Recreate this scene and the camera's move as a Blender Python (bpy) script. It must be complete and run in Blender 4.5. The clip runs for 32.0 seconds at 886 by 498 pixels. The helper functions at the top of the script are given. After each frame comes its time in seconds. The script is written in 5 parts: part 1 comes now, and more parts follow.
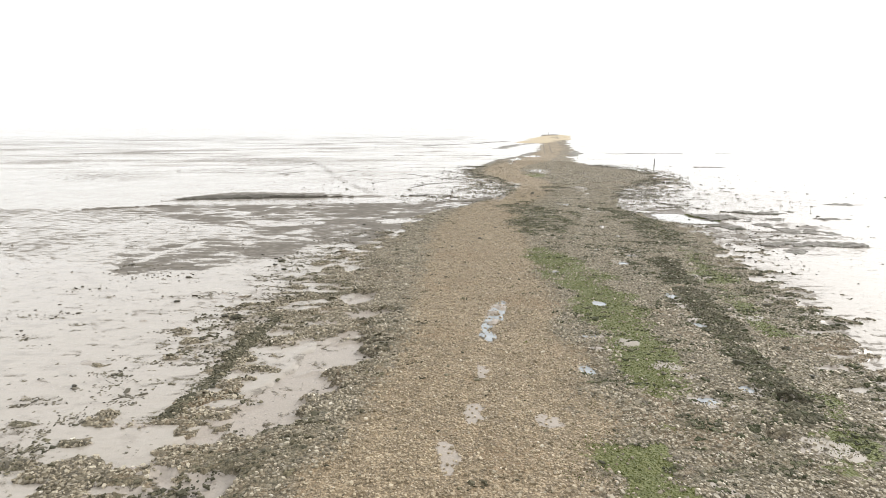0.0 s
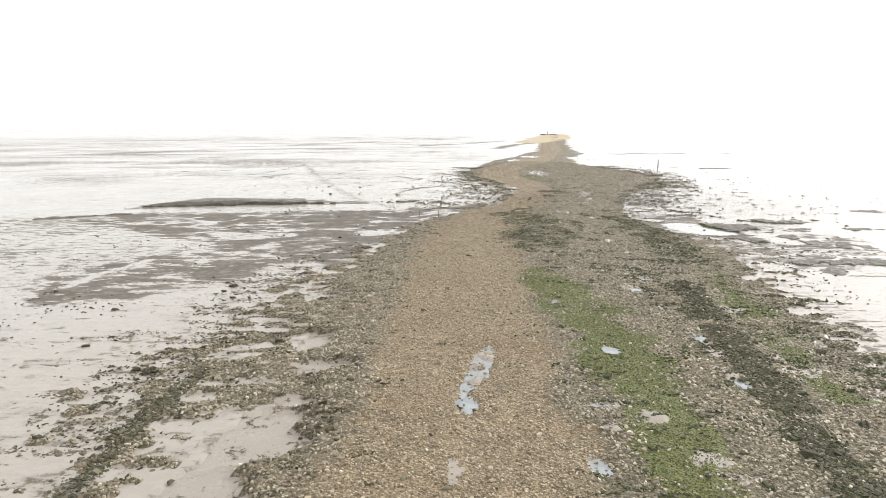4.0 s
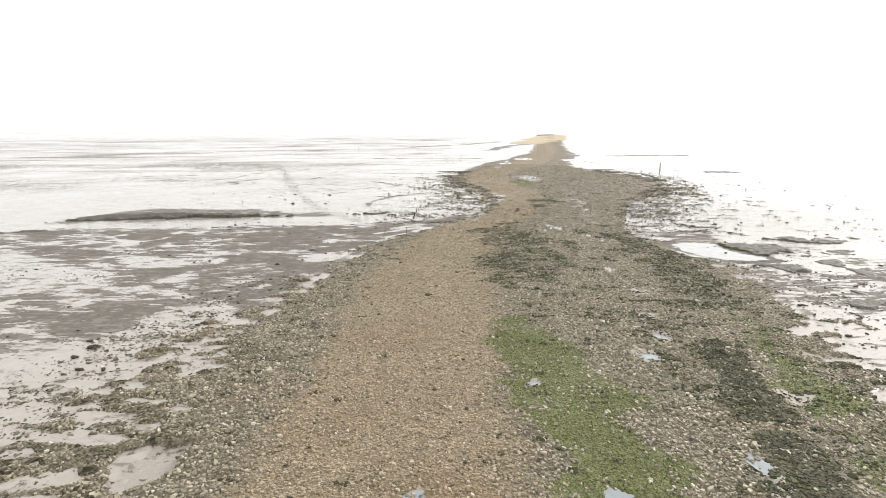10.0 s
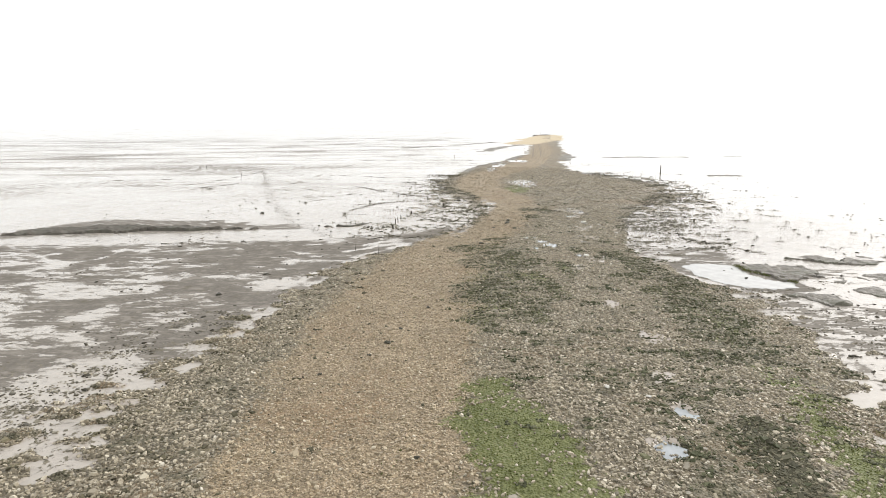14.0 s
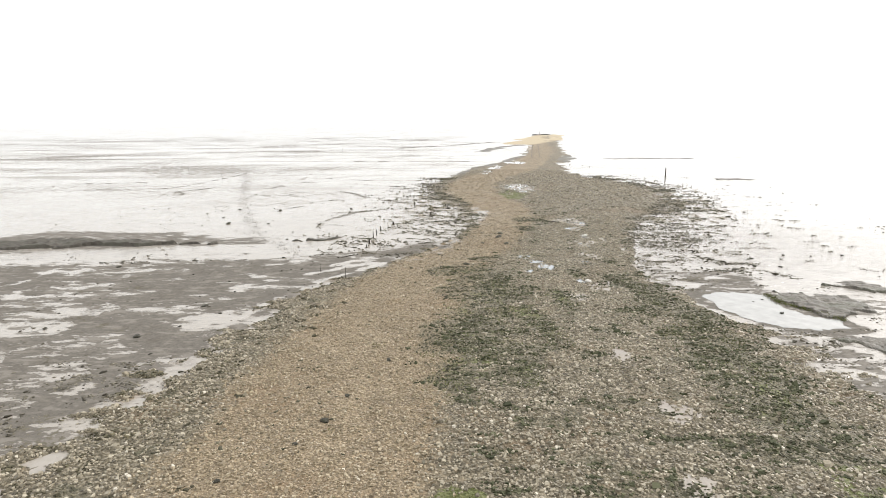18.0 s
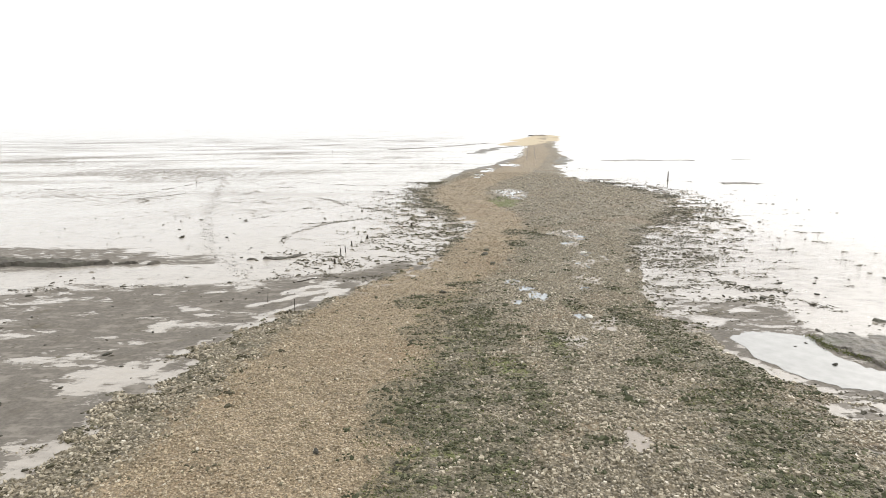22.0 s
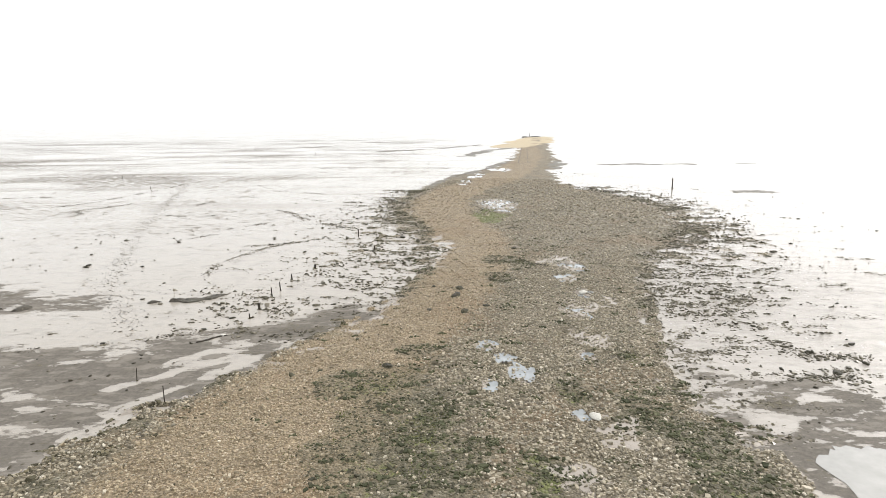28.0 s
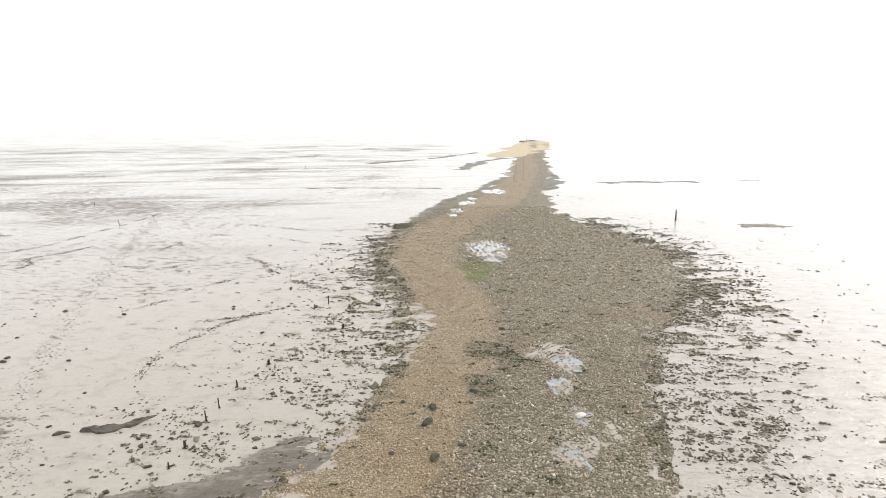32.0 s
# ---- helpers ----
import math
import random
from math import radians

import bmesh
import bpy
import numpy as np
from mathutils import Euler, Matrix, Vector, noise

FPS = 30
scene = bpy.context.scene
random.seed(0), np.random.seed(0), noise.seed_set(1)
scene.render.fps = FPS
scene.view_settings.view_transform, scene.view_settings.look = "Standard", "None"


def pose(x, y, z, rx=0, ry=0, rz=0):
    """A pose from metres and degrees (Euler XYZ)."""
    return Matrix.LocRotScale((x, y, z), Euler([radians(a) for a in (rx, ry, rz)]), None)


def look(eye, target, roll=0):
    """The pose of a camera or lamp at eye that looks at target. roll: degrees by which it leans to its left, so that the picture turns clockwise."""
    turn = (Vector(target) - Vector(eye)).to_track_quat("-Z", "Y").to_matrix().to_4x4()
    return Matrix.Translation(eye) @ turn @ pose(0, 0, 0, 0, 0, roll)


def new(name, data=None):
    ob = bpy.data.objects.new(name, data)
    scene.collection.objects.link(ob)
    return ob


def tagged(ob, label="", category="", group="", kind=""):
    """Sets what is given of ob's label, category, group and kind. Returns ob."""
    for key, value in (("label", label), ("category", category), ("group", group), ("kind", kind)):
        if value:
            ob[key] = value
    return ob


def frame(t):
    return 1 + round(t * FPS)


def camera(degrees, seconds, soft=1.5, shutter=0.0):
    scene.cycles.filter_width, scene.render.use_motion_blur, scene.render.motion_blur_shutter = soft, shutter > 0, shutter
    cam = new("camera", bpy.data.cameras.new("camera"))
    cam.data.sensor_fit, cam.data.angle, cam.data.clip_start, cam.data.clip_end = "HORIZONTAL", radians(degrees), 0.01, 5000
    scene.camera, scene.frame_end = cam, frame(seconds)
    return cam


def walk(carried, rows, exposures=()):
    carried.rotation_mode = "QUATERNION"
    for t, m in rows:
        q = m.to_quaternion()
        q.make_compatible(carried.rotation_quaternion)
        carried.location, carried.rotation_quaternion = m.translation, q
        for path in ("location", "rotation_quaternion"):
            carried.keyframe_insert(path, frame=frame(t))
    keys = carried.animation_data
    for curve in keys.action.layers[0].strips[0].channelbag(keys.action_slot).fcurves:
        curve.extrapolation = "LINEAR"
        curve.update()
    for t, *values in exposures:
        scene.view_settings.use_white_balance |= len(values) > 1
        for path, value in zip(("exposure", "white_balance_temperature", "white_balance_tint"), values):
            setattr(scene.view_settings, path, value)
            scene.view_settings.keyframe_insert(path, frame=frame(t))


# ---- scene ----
cam = camera(74.0, 32.0, soft=0.6)
# seconds, eye x, y, z, yaw, pitch, lean
PATH_ROWS = [
    (0, 0.000, 0.000, 6.000, -0.000, -11.847, 0.103),
    (1, 0.128, 1.020, 6.008, -0.027, -11.868, 0.146),
    (2, 0.280, 2.042, 6.017, -0.053, -11.886, 0.183),
    (3, 0.478, 3.064, 6.030, -0.076, -11.900, 0.206),
    (4, 0.738, 4.089, 6.047, -0.098, -11.907, 0.213),
    (5, 1.035, 5.118, 6.058, -0.123, -11.908, 0.213),
    (6, 1.340, 6.151, 6.053, -0.156, -11.901, 0.222),
    (7, 1.626, 7.192, 6.027, -0.200, -11.887, 0.248),
    (8, 1.889, 8.245, 5.996, -0.252, -11.871, 0.277),
    (9, 2.128, 9.315, 5.986, -0.305, -11.855, 0.291),
    (10, 2.349, 10.403, 6.012, -0.355, -11.845, 0.278),
    (11, 2.564, 11.488, 6.062, -0.411, -11.841, 0.254),
    (12, 2.791, 12.543, 6.115, -0.485, -11.846, 0.241),
    (13, 3.042, 13.552, 6.156, -0.582, -11.860, 0.254),
    (14, 3.303, 14.542, 6.188, -0.675, -11.881, 0.276),
    (15, 3.558, 15.551, 6.219, -0.729, -11.906, 0.286),
    (16, 3.794, 16.605, 6.252, -0.723, -11.931, 0.267),
    (17, 4.024, 17.692, 6.285, -0.692, -11.953, 0.233),
    (18, 4.269, 18.785, 6.311, -0.684, -11.966, 0.206),
    (19, 4.540, 19.868, 6.324, -0.734, -11.967, 0.201),
    (20, 4.815, 20.947, 6.326, -0.822, -11.955, 0.215),
    (21, 5.063, 22.037, 6.322, -0.915, -11.934, 0.239),
    (22, 5.264, 23.148, 6.315, -0.987, -11.906, 0.263),
    (23, 5.441, 24.264, 6.301, -1.046, -11.876, 0.282),
    (24, 5.629, 25.365, 6.277, -1.109, -11.850, 0.287),
    (25, 5.852, 26.438, 6.244, -1.190, -11.831, 0.275),
    (26, 6.109, 27.497, 6.229, -1.289, -11.820, 0.254),
    (27, 6.391, 28.563, 6.268, -1.401, -11.812, 0.233),
    (28, 6.691, 29.652, 6.398, -1.522, -11.808, 0.223),
    (28.5, 6.846, 30.202, 6.512, -1.581, -11.809, 0.226),
    (29, 7.005, 30.751, 6.673, -1.636, -11.812, 0.236),
    (29.5, 7.167, 31.288, 6.918, -1.680, -11.819, 0.248),
    (30, 7.330, 31.807, 7.275, -1.708, -11.833, 0.259),
    (30.5, 7.475, 32.337, 7.712, -1.725, -11.849, 0.274),
    (31, 7.588, 32.903, 8.187, -1.733, -11.865, 0.297),
    (31.5, 7.677, 33.498, 8.685, -1.736, -11.880, 0.326),
    (32, 7.754, 34.108, 9.194, -1.737, -11.894, 0.359),
]
walk(cam, [(t, pose(x, y, z, 90 + p, lean, yaw)) for t, x, y, z, yaw, p, lean in PATH_ROWS])

# ---------------------------------------------------------------- light
SUN_AZ, SUN_EL = radians(58), radians(32)
world = bpy.data.worlds.new("overcast_sky")
scene.world = world
world.use_nodes = True
wn, wl = world.node_tree.nodes, world.node_tree.links
wn.clear()
w_out = wn.new("ShaderNodeOutputWorld")
w_bg = wn.new("ShaderNodeBackground")
w_sky = wn.new("ShaderNodeTexSky")
w_sky.sky_type = "NISHITA"
w_sky.sun_disc = False
w_sky.sun_elevation, w_sky.sun_rotation = SUN_EL, SUN_AZ
w_sky.dust_density, w_sky.air_density = 6.0, 1.2
w_mul = wn.new("ShaderNodeVectorMath")
w_mul.operation = "SCALE"
w_mul.inputs["Scale"].default_value = 0.06
w_add = wn.new("ShaderNodeVectorMath")
w_add.operation = "ADD"
w_add.inputs[1].default_value = (1.19, 1.204, 1.208)
w_hue = wn.new("ShaderNodeHueSaturation")
w_hue.inputs["Saturation"].default_value = 0.25
wl.new(w_sky.outputs[0], w_hue.inputs["Color"])
wl.new(w_hue.outputs[0], w_mul.inputs[0])
wl.new(w_mul.outputs[0], w_add.inputs[0])
wl.new(w_add.outputs[0], w_bg.inputs["Color"])
w_bg.inputs["Strength"].default_value = 1.0
wl.new(w_bg.outputs[0], w_out.inputs["Surface"])

sun = new("sun", bpy.data.lights.new("sun", "SUN"))
sun.data.energy, sun.data.angle, sun.data.color = 1.35, radians(18), (1.0, 0.98, 0.94)
sun.matrix_world = look((60 * math.sin(SUN_AZ), 60 * math.cos(SUN_AZ), 60 * math.tan(SUN_EL)), (0, 0, 0))


# ---------------------------------------------------------------- noise and shape fields
def lattice(ix, iy, seed):
    h = (ix.astype(np.int64) * 374761393 + iy.astype(np.int64) * 668265263 + seed * 974634777) & 0xFFFFFFFF
    h = ((h ^ (h >> 13)) * 1274126177) & 0xFFFFFFFF
    h = ((h ^ (h >> 16)) * 2246822519) & 0xFFFFFFFF
    return ((h ^ (h >> 15)) & 0xFFFFFF) / float(0xFFFFFF)


def vnoise(x, y, seed):
    ix, iy = np.floor(x), np.floor(y)
    fx, fy = x - ix, y - iy
    fx, fy = fx * fx * (3 - 2 * fx), fy * fy * (3 - 2 * fy)
    a, b = lattice(ix, iy, seed), lattice(ix + 1, iy, seed)
    c, d = lattice(ix, iy + 1, seed), lattice(ix + 1, iy + 1, seed)
    return (a + (b - a) * fx) * (1 - fy) + (c + (d - c) * fx) * fy


def fbm(x, y, size, seed, octaves=4):
    """Smooth noise of about -1 to 1 whose largest swells are size metres."""
    total, amp, norm = 0.0, 1.0, 0.0
    for k in range(octaves):
        total = total + amp * (vnoise(x / size + 17.3 * k, y / size - 9.1 * k, seed + k) * 2 - 1)
        norm += amp
        amp *= 0.55
        size *= 0.47
    return total / norm * 1.5


def sstep(a, b, v):
    t = np.clip((v - a) / (b - a), 0, 1)
    return t * t * (3 - 2 * t)


def d_line(x, y, pts):
    """Distance to an open line of points."""
    best = np.full(np.shape(x), 1e9)
    for (ax, ay), (bx, by) in zip(pts[:-1], pts[1:]):
        dx, dy = bx - ax, by - ay
        t = np.clip(((x - ax) * dx + (y - ay) * dy) / (dx * dx + dy * dy), 0, 1)
        best = np.minimum(best, (x - ax - t * dx) ** 2 + (y - ay - t * dy) ** 2)
    return np.sqrt(best)


def sd_poly(x, y, pts):
    """Signed distance to a closed outline, positive inside."""
    inside = np.zeros(np.shape(x), bool)
    for (ax, ay), (bx, by) in zip(pts, pts[1:] + pts[:1]):
        if ay != by:
            cross = (ay > y) != (by > y)
            inside ^= cross & (x < (bx - ax) * (y - ay) / (by - ay) + ax)
    d = d_line(x, y, pts + pts[:1])
    return np.where(inside, d, -d)


def blob(x, y, cx, cy, rx, ry, angle=0.0):
    """1 at the middle of an ellipse, 0 at its rim, negative outside."""
    c, s = math.cos(radians(angle)), math.sin(radians(angle))
    u, v = ((x - cx) * c + (y - cy) * s) / rx, (-(x - cx) * s + (y - cy) * c) / ry
    return 1 - np.sqrt(u * u + v * v)


def many(x, y, blobs):
    best = np.full(np.shape(x), -9.0)
    for b in blobs:
        best = np.maximum(best, blob(x, y, *b))
    return best


# ---------------------------------------------------------------- the plan, in metres
LEFT_EDGE = [(-13, -70), (-9.5, -3), (-8.3, 4), (-7.5, 8.7), (-7.0, 11.2), (-6.4, 12.6), (-5.7, 14.3), (-5.5, 16), (-5.3, 19.6), (-5.0, 23), (-4.6, 27.2),
             (-3.6, 30.5), (-2.8, 32.9), (-2.2, 35.4), (-1.75, 37.2), (-1.45, 39.3), (-0.6, 41.5), (0.4, 42.9), (1.5, 44.2),
             (2.6, 45.9), (4.1, 48.7), (5.4, 51.7), (6.4, 55.1), (7.4, 60), (6.4, 66), (5.0, 72.5), (4.6, 82), (6.0, 91),
             (9.0, 103), (14.5, 117), (18.5, 128), (22.5, 143), (29, 178), (36.5, 218), (45, 268), (58, 345), (62, 380)]
RIGHT_EDGE = [(8, -70), (9.5, -3), (9.0, 8), (10.2, 11.7), (11.2, 15), (11.9, 18), (13.0, 22), (13.6, 26.5), (14.2, 30), (14.5, 33), (14.5, 36), (14.2, 39.6),
              (13.4, 40.8), (12.95, 42.9), (13.5, 44.8), (14.3, 48), (15.8, 52.8), (17.6, 57.8), (20, 61), (22.4, 65), (24.1, 70),
              (25.4, 75), (24.5, 80.5), (22.8, 87), (21.8, 95), (23.6, 110), (26.8, 122), (33, 150), (42.5, 205), (52, 252), (64, 305), (76, 378)]
SPIT = LEFT_EDGE + RIGHT_EDGE[::-1]
FRINGE_RIGHT = [(13, 42), (15.6, 45.5), (18.2, 48.4), (20.5, 52.5), (23.4, 55.8), (25.3, 60.9), (26.2, 66), (27.5, 71), (29.5, 76), (29, 82),
                (26, 88), (24, 95), (23, 87), (24, 78), (22, 66), (17, 58), (14, 48)]
FRINGE_LEFT = [(2.2, 46.6), (0.4, 49), (-0.6, 52.5), (0.8, 57), (2.4, 63), (2.0, 70), (3.2, 80), (5.5, 89), (7.0, 80), (7.5, 62), (6.0, 53)]
TONGUE = [(-8.8, 28.0), (-8.3, 29.5), (-7.0, 29.7), (-5.0, 27.6), (-4.0, 25.6), (-4.4, 24.3), (-6.2, 26.4), (-7.6, 26.6)]
FRINGE_NEAR = [(8.8, 4), (10.6, 15), (11.6, 20), (12.8, 26), (14, 32), (15.2, 37), (16.2, 34), (15.2, 28), (14.6, 22), (13.2, 16), (12.4, 10), (12, 4)]
TRACK = [(-4, -70), (-1.2, -3), (0.0, 8.5), (0.7, 11), (1.1, 15), (1.4, 20), (1.7, 27), (1.9, 33), (2.6, 38), (3.6, 42.5), (5.4, 47), (7.2, 51.5), (8.6, 56),
         (9.2, 60.5), (8.6, 66), (7.6, 72), (7.8, 80), (10, 88), (14, 97), (18, 110), (22.4, 128), (27.5, 150), (38, 222), (56, 330), (65, 378)]
GRASS_MID = [(3.75, 27.3), (4.6, 27.8), (5.4, 26.8), (5.8, 24.6), (6.4, 22.5), (6.6, 20.6), (6.3, 17.5), (6.2, 14.8), (5.6, 12.6), (4.9, 11.5), (4.0, 11.7), (4.2, 13.6), (4.3, 17.3), (3.85, 22)]
GRASS_NEAR = [(2.5, 9.5), (3.3, 10.2), (4.5, 10.6), (4.7, 9.9), (4.2, 8.6), (3.4, 7.0), (2.6, 8.6)]
GRASS_RIGHT = [(10.6, 27.2), (11.3, 28.6), (12.2, 27.6), (11.9, 24.4), (11.1, 21.5), (10.5, 19.2), (9.7, 15.6), (8.8, 15.6), (9.1, 17.6), (9.6, 20.6), (9.9, 23.2)]
GRASS_EDGE = [(7.0, 12.6), (8.2, 13.3), (8.7, 12.0), (8.4, 10.6), (7.3, 8.7), (6.0, 8.4), (6.0, 9.5), (6.7, 10.4), (7.9, 11.2), (7.9, 12.0)]
GREEN_BITS = [(11.2, 70.5, 1.4, 3.4, 0), (7.4, 36.5, 0.5, 1.6, 10), (8.8, 38.5, 0.45, 1.3, 0), (10.1, 42.2, 0.5, 0.9, 0), (6.0, 10.2, 0.5, 0.9, 20), (6.6, 32.5, 0.5, 1.4, 0),
              (12.2, 44.8, 0.35, 0.8, 0)]
WEED_MID = [(4.0, 43.6), (6.5, 44.6), (7.6, 41), (7.2, 37), (6.6, 33.5), (5.2, 30), (3.9, 31), (3.6, 34.5), (4.4, 39)]
WEED_RIGHT = [(11.4, 43), (12.6, 41.2), (13.3, 37), (13.4, 33), (12.9, 29.6), (11.2, 28.6), (10.3, 30.5), (10.6, 35), (11.2, 38)]
WEED_BITS = [(9.9, 57.0, 0.9, 1.6, 0), (9.6, 53.6, 0.8, 1.3, 20), (10.9, 55.6, 0.7, 1.2, 0), (4.9, 43.0, 1.0, 1.2, 0),
             (6.3, 45.6, 0.7, 0.9, 0)]
WINDROWS = [[(9.8, 25.2), (9.4, 23.4), (9.0, 21.4)], [(8.75, 20.2), (8.45, 17.9), (8.2, 15.9)], [(7.75, 14.3), (7.45, 12.6), (7.25, 11.0)]]
WINDROW_LEFT = [(-5.85, 11.4), (-5.5, 13.6), (-5.55, 15.4), (-5.3, 17.8)]
DARK_BAND = [(5.2, 88), (7.0, 96), (9.0, 104.5), (14.5, 119), (20.5, 137)]
# puddles on the shingle: x, y, half sizes, angle
PUDDLES = [(1.65, 17.6, 0.28, 1.2, -14), (1.25, 15.7, 0.2, 0.35, 0), 
           (4.95, 15.0, 0.3, 0.28, 0), (4.1, 15.5, 0.42, 0.17, 8), (3.45, 13.3, 0.2, 0.3, 0), (4.0, 14.5, 0.2, 0.2, 0), (4.5, 22.9, 0.16, 0.2, 0), (5.12, 18.67, 0.24, 0.25, 0), (5.7, 11.75, 0.22, 0.18, 0), (6.95, 12.35, 0.24, 0.2, 0), (7.63, 16.9, 0.2, 0.4, 10),
           (7.6, 24.6, 0.3, 0.35, 10), (7.95, 19.4, 0.2, 0.5, 10), (8.57, 25.9, 0.2, 0.5, 10),
           (8.35, 45.6, 0.3, 0.4, 0), (8.7, 44.7, 0.25, 0.35, 0), (9.05, 43.7, 0.28, 0.6, 0), (8.15, 42.9, 0.2, 0.4, 0), (11.65, 48.8, 0.45, 0.6, 0), (12.55, 51.2, 0.32, 0.6, 0),
           (12.4, 53.3, 0.45, 0.6, 0), (13.1, 55.2, 0.5, 0.9, 0), (11.1, 45.0, 0.25, 0.4, 0), (10.0, 41.5, 0.2, 0.25, 0), (12.3, 76.4, 1.5, 2.9, 0), (12.2, 72.8, 0.5, 0.5, 0),
           (17.4, 115, 1.3, 3.0, 0), (11.2, 97, 0.6, 1.6, 0), (12.6, 103, 0.8, 1.8, 0), (10.6, 93.5, 0.4, 1.0, 0), (13.6, 107, 0.5, 1.4, 0)]
# pale silt between the stones
SILT_SPOTS = [(0.9, 13.2, 0.22, 0.4, 0), (0.62, 11.0, 0.2, 0.5, -8), (0.1, 9.4, 0.2, 0.5, -8), (2.2, 10.6, 0.3, 0.2, 0), (9.3, 39.0, 0.4, 0.5, 0), (10.6, 40.6, 0.4, 0.6, 0),
              (11.4, 46.0, 0.5, 0.9, 0), (13.2, 50.0, 0.4, 0.6, 0), (9.3, 30.3, 0.3, 0.45, 0), (9.2, 33.6, 0.2, 0.3, 0), (8.8, 27.7, 0.2, 0.35, 0), (12.2, 49.3, 0.6, 0.9, 0), (12.8, 56.2, 0.6, 1.0, 0),
              (5.6, 11.6, 0.45, 0.35, 0), (6.85, 12.15, 0.5, 0.35, 10), (6.85, 9.8, 0.5, 0.3, -15), (5.6, 13.5, 0.3, 0.25, 0), (6.0, 12.9, 0.3, 0.2, 0), (7.7, 16.9, 0.35, 0.6, 10), (7.7, 18.4, 0.3, 0.4, 10),
              (4.6, 8.5, 0.3, 0.25, 0), (9.4, 18.3, 0.2, 0.2, 0), (9.5, 17.4, 0.4, 0.3, 0), (10.1, 22.3, 0.25, 0.3, 0)]
# places where the pale mud shows through the shingle
MUD_PITS = [(-3.2, 14.9, 1.15, 1.25, -25), (-3.6, 12.9, 0.95, 0.85, 15), (-3.8, 11.3, 0.75, 0.7, 0), (-4.1, 8.9, 0.5, 0.45, 20), (-2.5, 18.2, 0.85, 0.45, 10), (-3.0, 20.0, 0.55, 0.75, -20),
            (-2.6, 16.3, 0.6, 0.3, 0), (-5.9, 10.6, 0.6, 0.3, 20),
            (7.5, 11.8, 0.35, 0.25, 0), (6.4, 10.3, 0.3, 0.25, 0),
            (13.6, 41.8, 0.5, 0.5, 0), (14.2, 42.6, 0.4, 0.7, 0)]
# heaps of dark weed left lying on the open mud
MUD_WEED = [(-12.9, 18.1, 1.0, 0.3, 6), (-12.4, 16.1, 0.6, 0.22, 0), (-6.8, 17.9, 0.75, 0.24, 0), (-11.1, 17.3, 0.5, 0.18, 5), (-8.5, 14.6, 0.45, 0.14, 0), (-8.5, 13.7, 0.7, 0.16, 12), (-6.1, 14.6, 0.4, 0.2, 0),
            (-11.3, 15.5, 0.35, 0.12, 0), (-13.3, 25.2, 0.7, 0.2, 0), (-6.8, 17.0, 0.6, 0.3, 20), (-7.4, 23.4, 1.1, 0.2, -4), (-9.9, 11.1, 0.3, 0.14, 0), (-6.3, 22.8, 0.5, 0.2, 0), (-13.8, 21.4, 0.8, 0.2, 8),
            (-7.9, 15.6, 0.5, 0.14, 0), (-10.2, 13.2, 0.4, 0.1, 5), (-9.4, 20.4, 0.7, 0.14, 6), (-6.4, 26.6, 0.8, 0.25, 0), (-5.8, 24.4, 0.5, 0.2, 10)]
# the bright pool beside the shingle
POOL = [(14.2, 39.8), (14.9, 40.3), (15.8, 40.2), (16.6, 39.8), (16.35, 38.6), (16.6, 37.5), (17.4, 36.9), (17.2, 36.2), (16.2, 36.0), (15.2, 36.3), (14.5, 37.1), (14.15, 38.2)]
# darker, drained mud
DRAINED = [(-23.5, 42.5), (-21.0, 45.0), (-12, 45.5), (-5.6, 45.8), (-2.6, 46.2), (-1.2, 46.8), (1.1, 47.4), (2.4, 48.3), (4.0, 49.8), (4.4, 49.2), (2.8, 46.2), (1.2, 44.4), (-1.0, 41.6), (-2.2, 36.3), (-3.4, 32.1), (-4.2, 29.6),
           (-5.2, 31), (-6.6, 29.6), (-8.2, 26.6), (-10.5, 24.6), (-13.4, 24.0), (-15.5, 27.5), (-13, 31), (-9.5, 33), (-15, 37)]
DRAINED_SOFT = [(-34, 44), (-12, 44.5), (-4, 45), (-2, 40), (-5, 31), (-9, 27), (-13, 24), (-20, 26), (-34, 34)]
DRAINED_RIGHT = [(12.6, 40.8), (12.8, 42.8), (13.9, 43.8), (15.1, 43.4), (16.7, 43.0), (17.2, 42.2), (16.9, 40.4), (17.4, 38.5), (17.6, 36.2), (16.6, 35.3), (14.9, 36.0), (14.0, 38.2), (13.6, 40.0)]
WET_PATCHES = [(-10.6, 36.6, 3.2, 1.3, 14), (-6.0, 35.2, 2.0, 0.8, 5), (-16, 41, 2.6, 0.7, 0), (-4.3, 40.5, 2.2, 0.9, 0), (-3.2, 37.6, 1.0, 1.4, 0), (-6.6, 42.6, 2.5, 0.5, 0),
               (-3.85, 44.25, 0.45, 0.2, 10), (-3.2, 45.3, 0.4, 0.15, 10), (-2.3, 45.9, 0.3, 0.12, 0), (-2.9, 43.1, 0.6, 0.2, 10), (-2.2, 41.7, 0.5, 0.2, 0), (-5.2, 44.6, 0.6, 0.2, 0), (-8.4, 33.6, 1.2, 0.4, 10), (-13.2, 34.6, 1.8, 0.5, 8), (-8.8, 39.2, 1.6, 0.4, 0)]
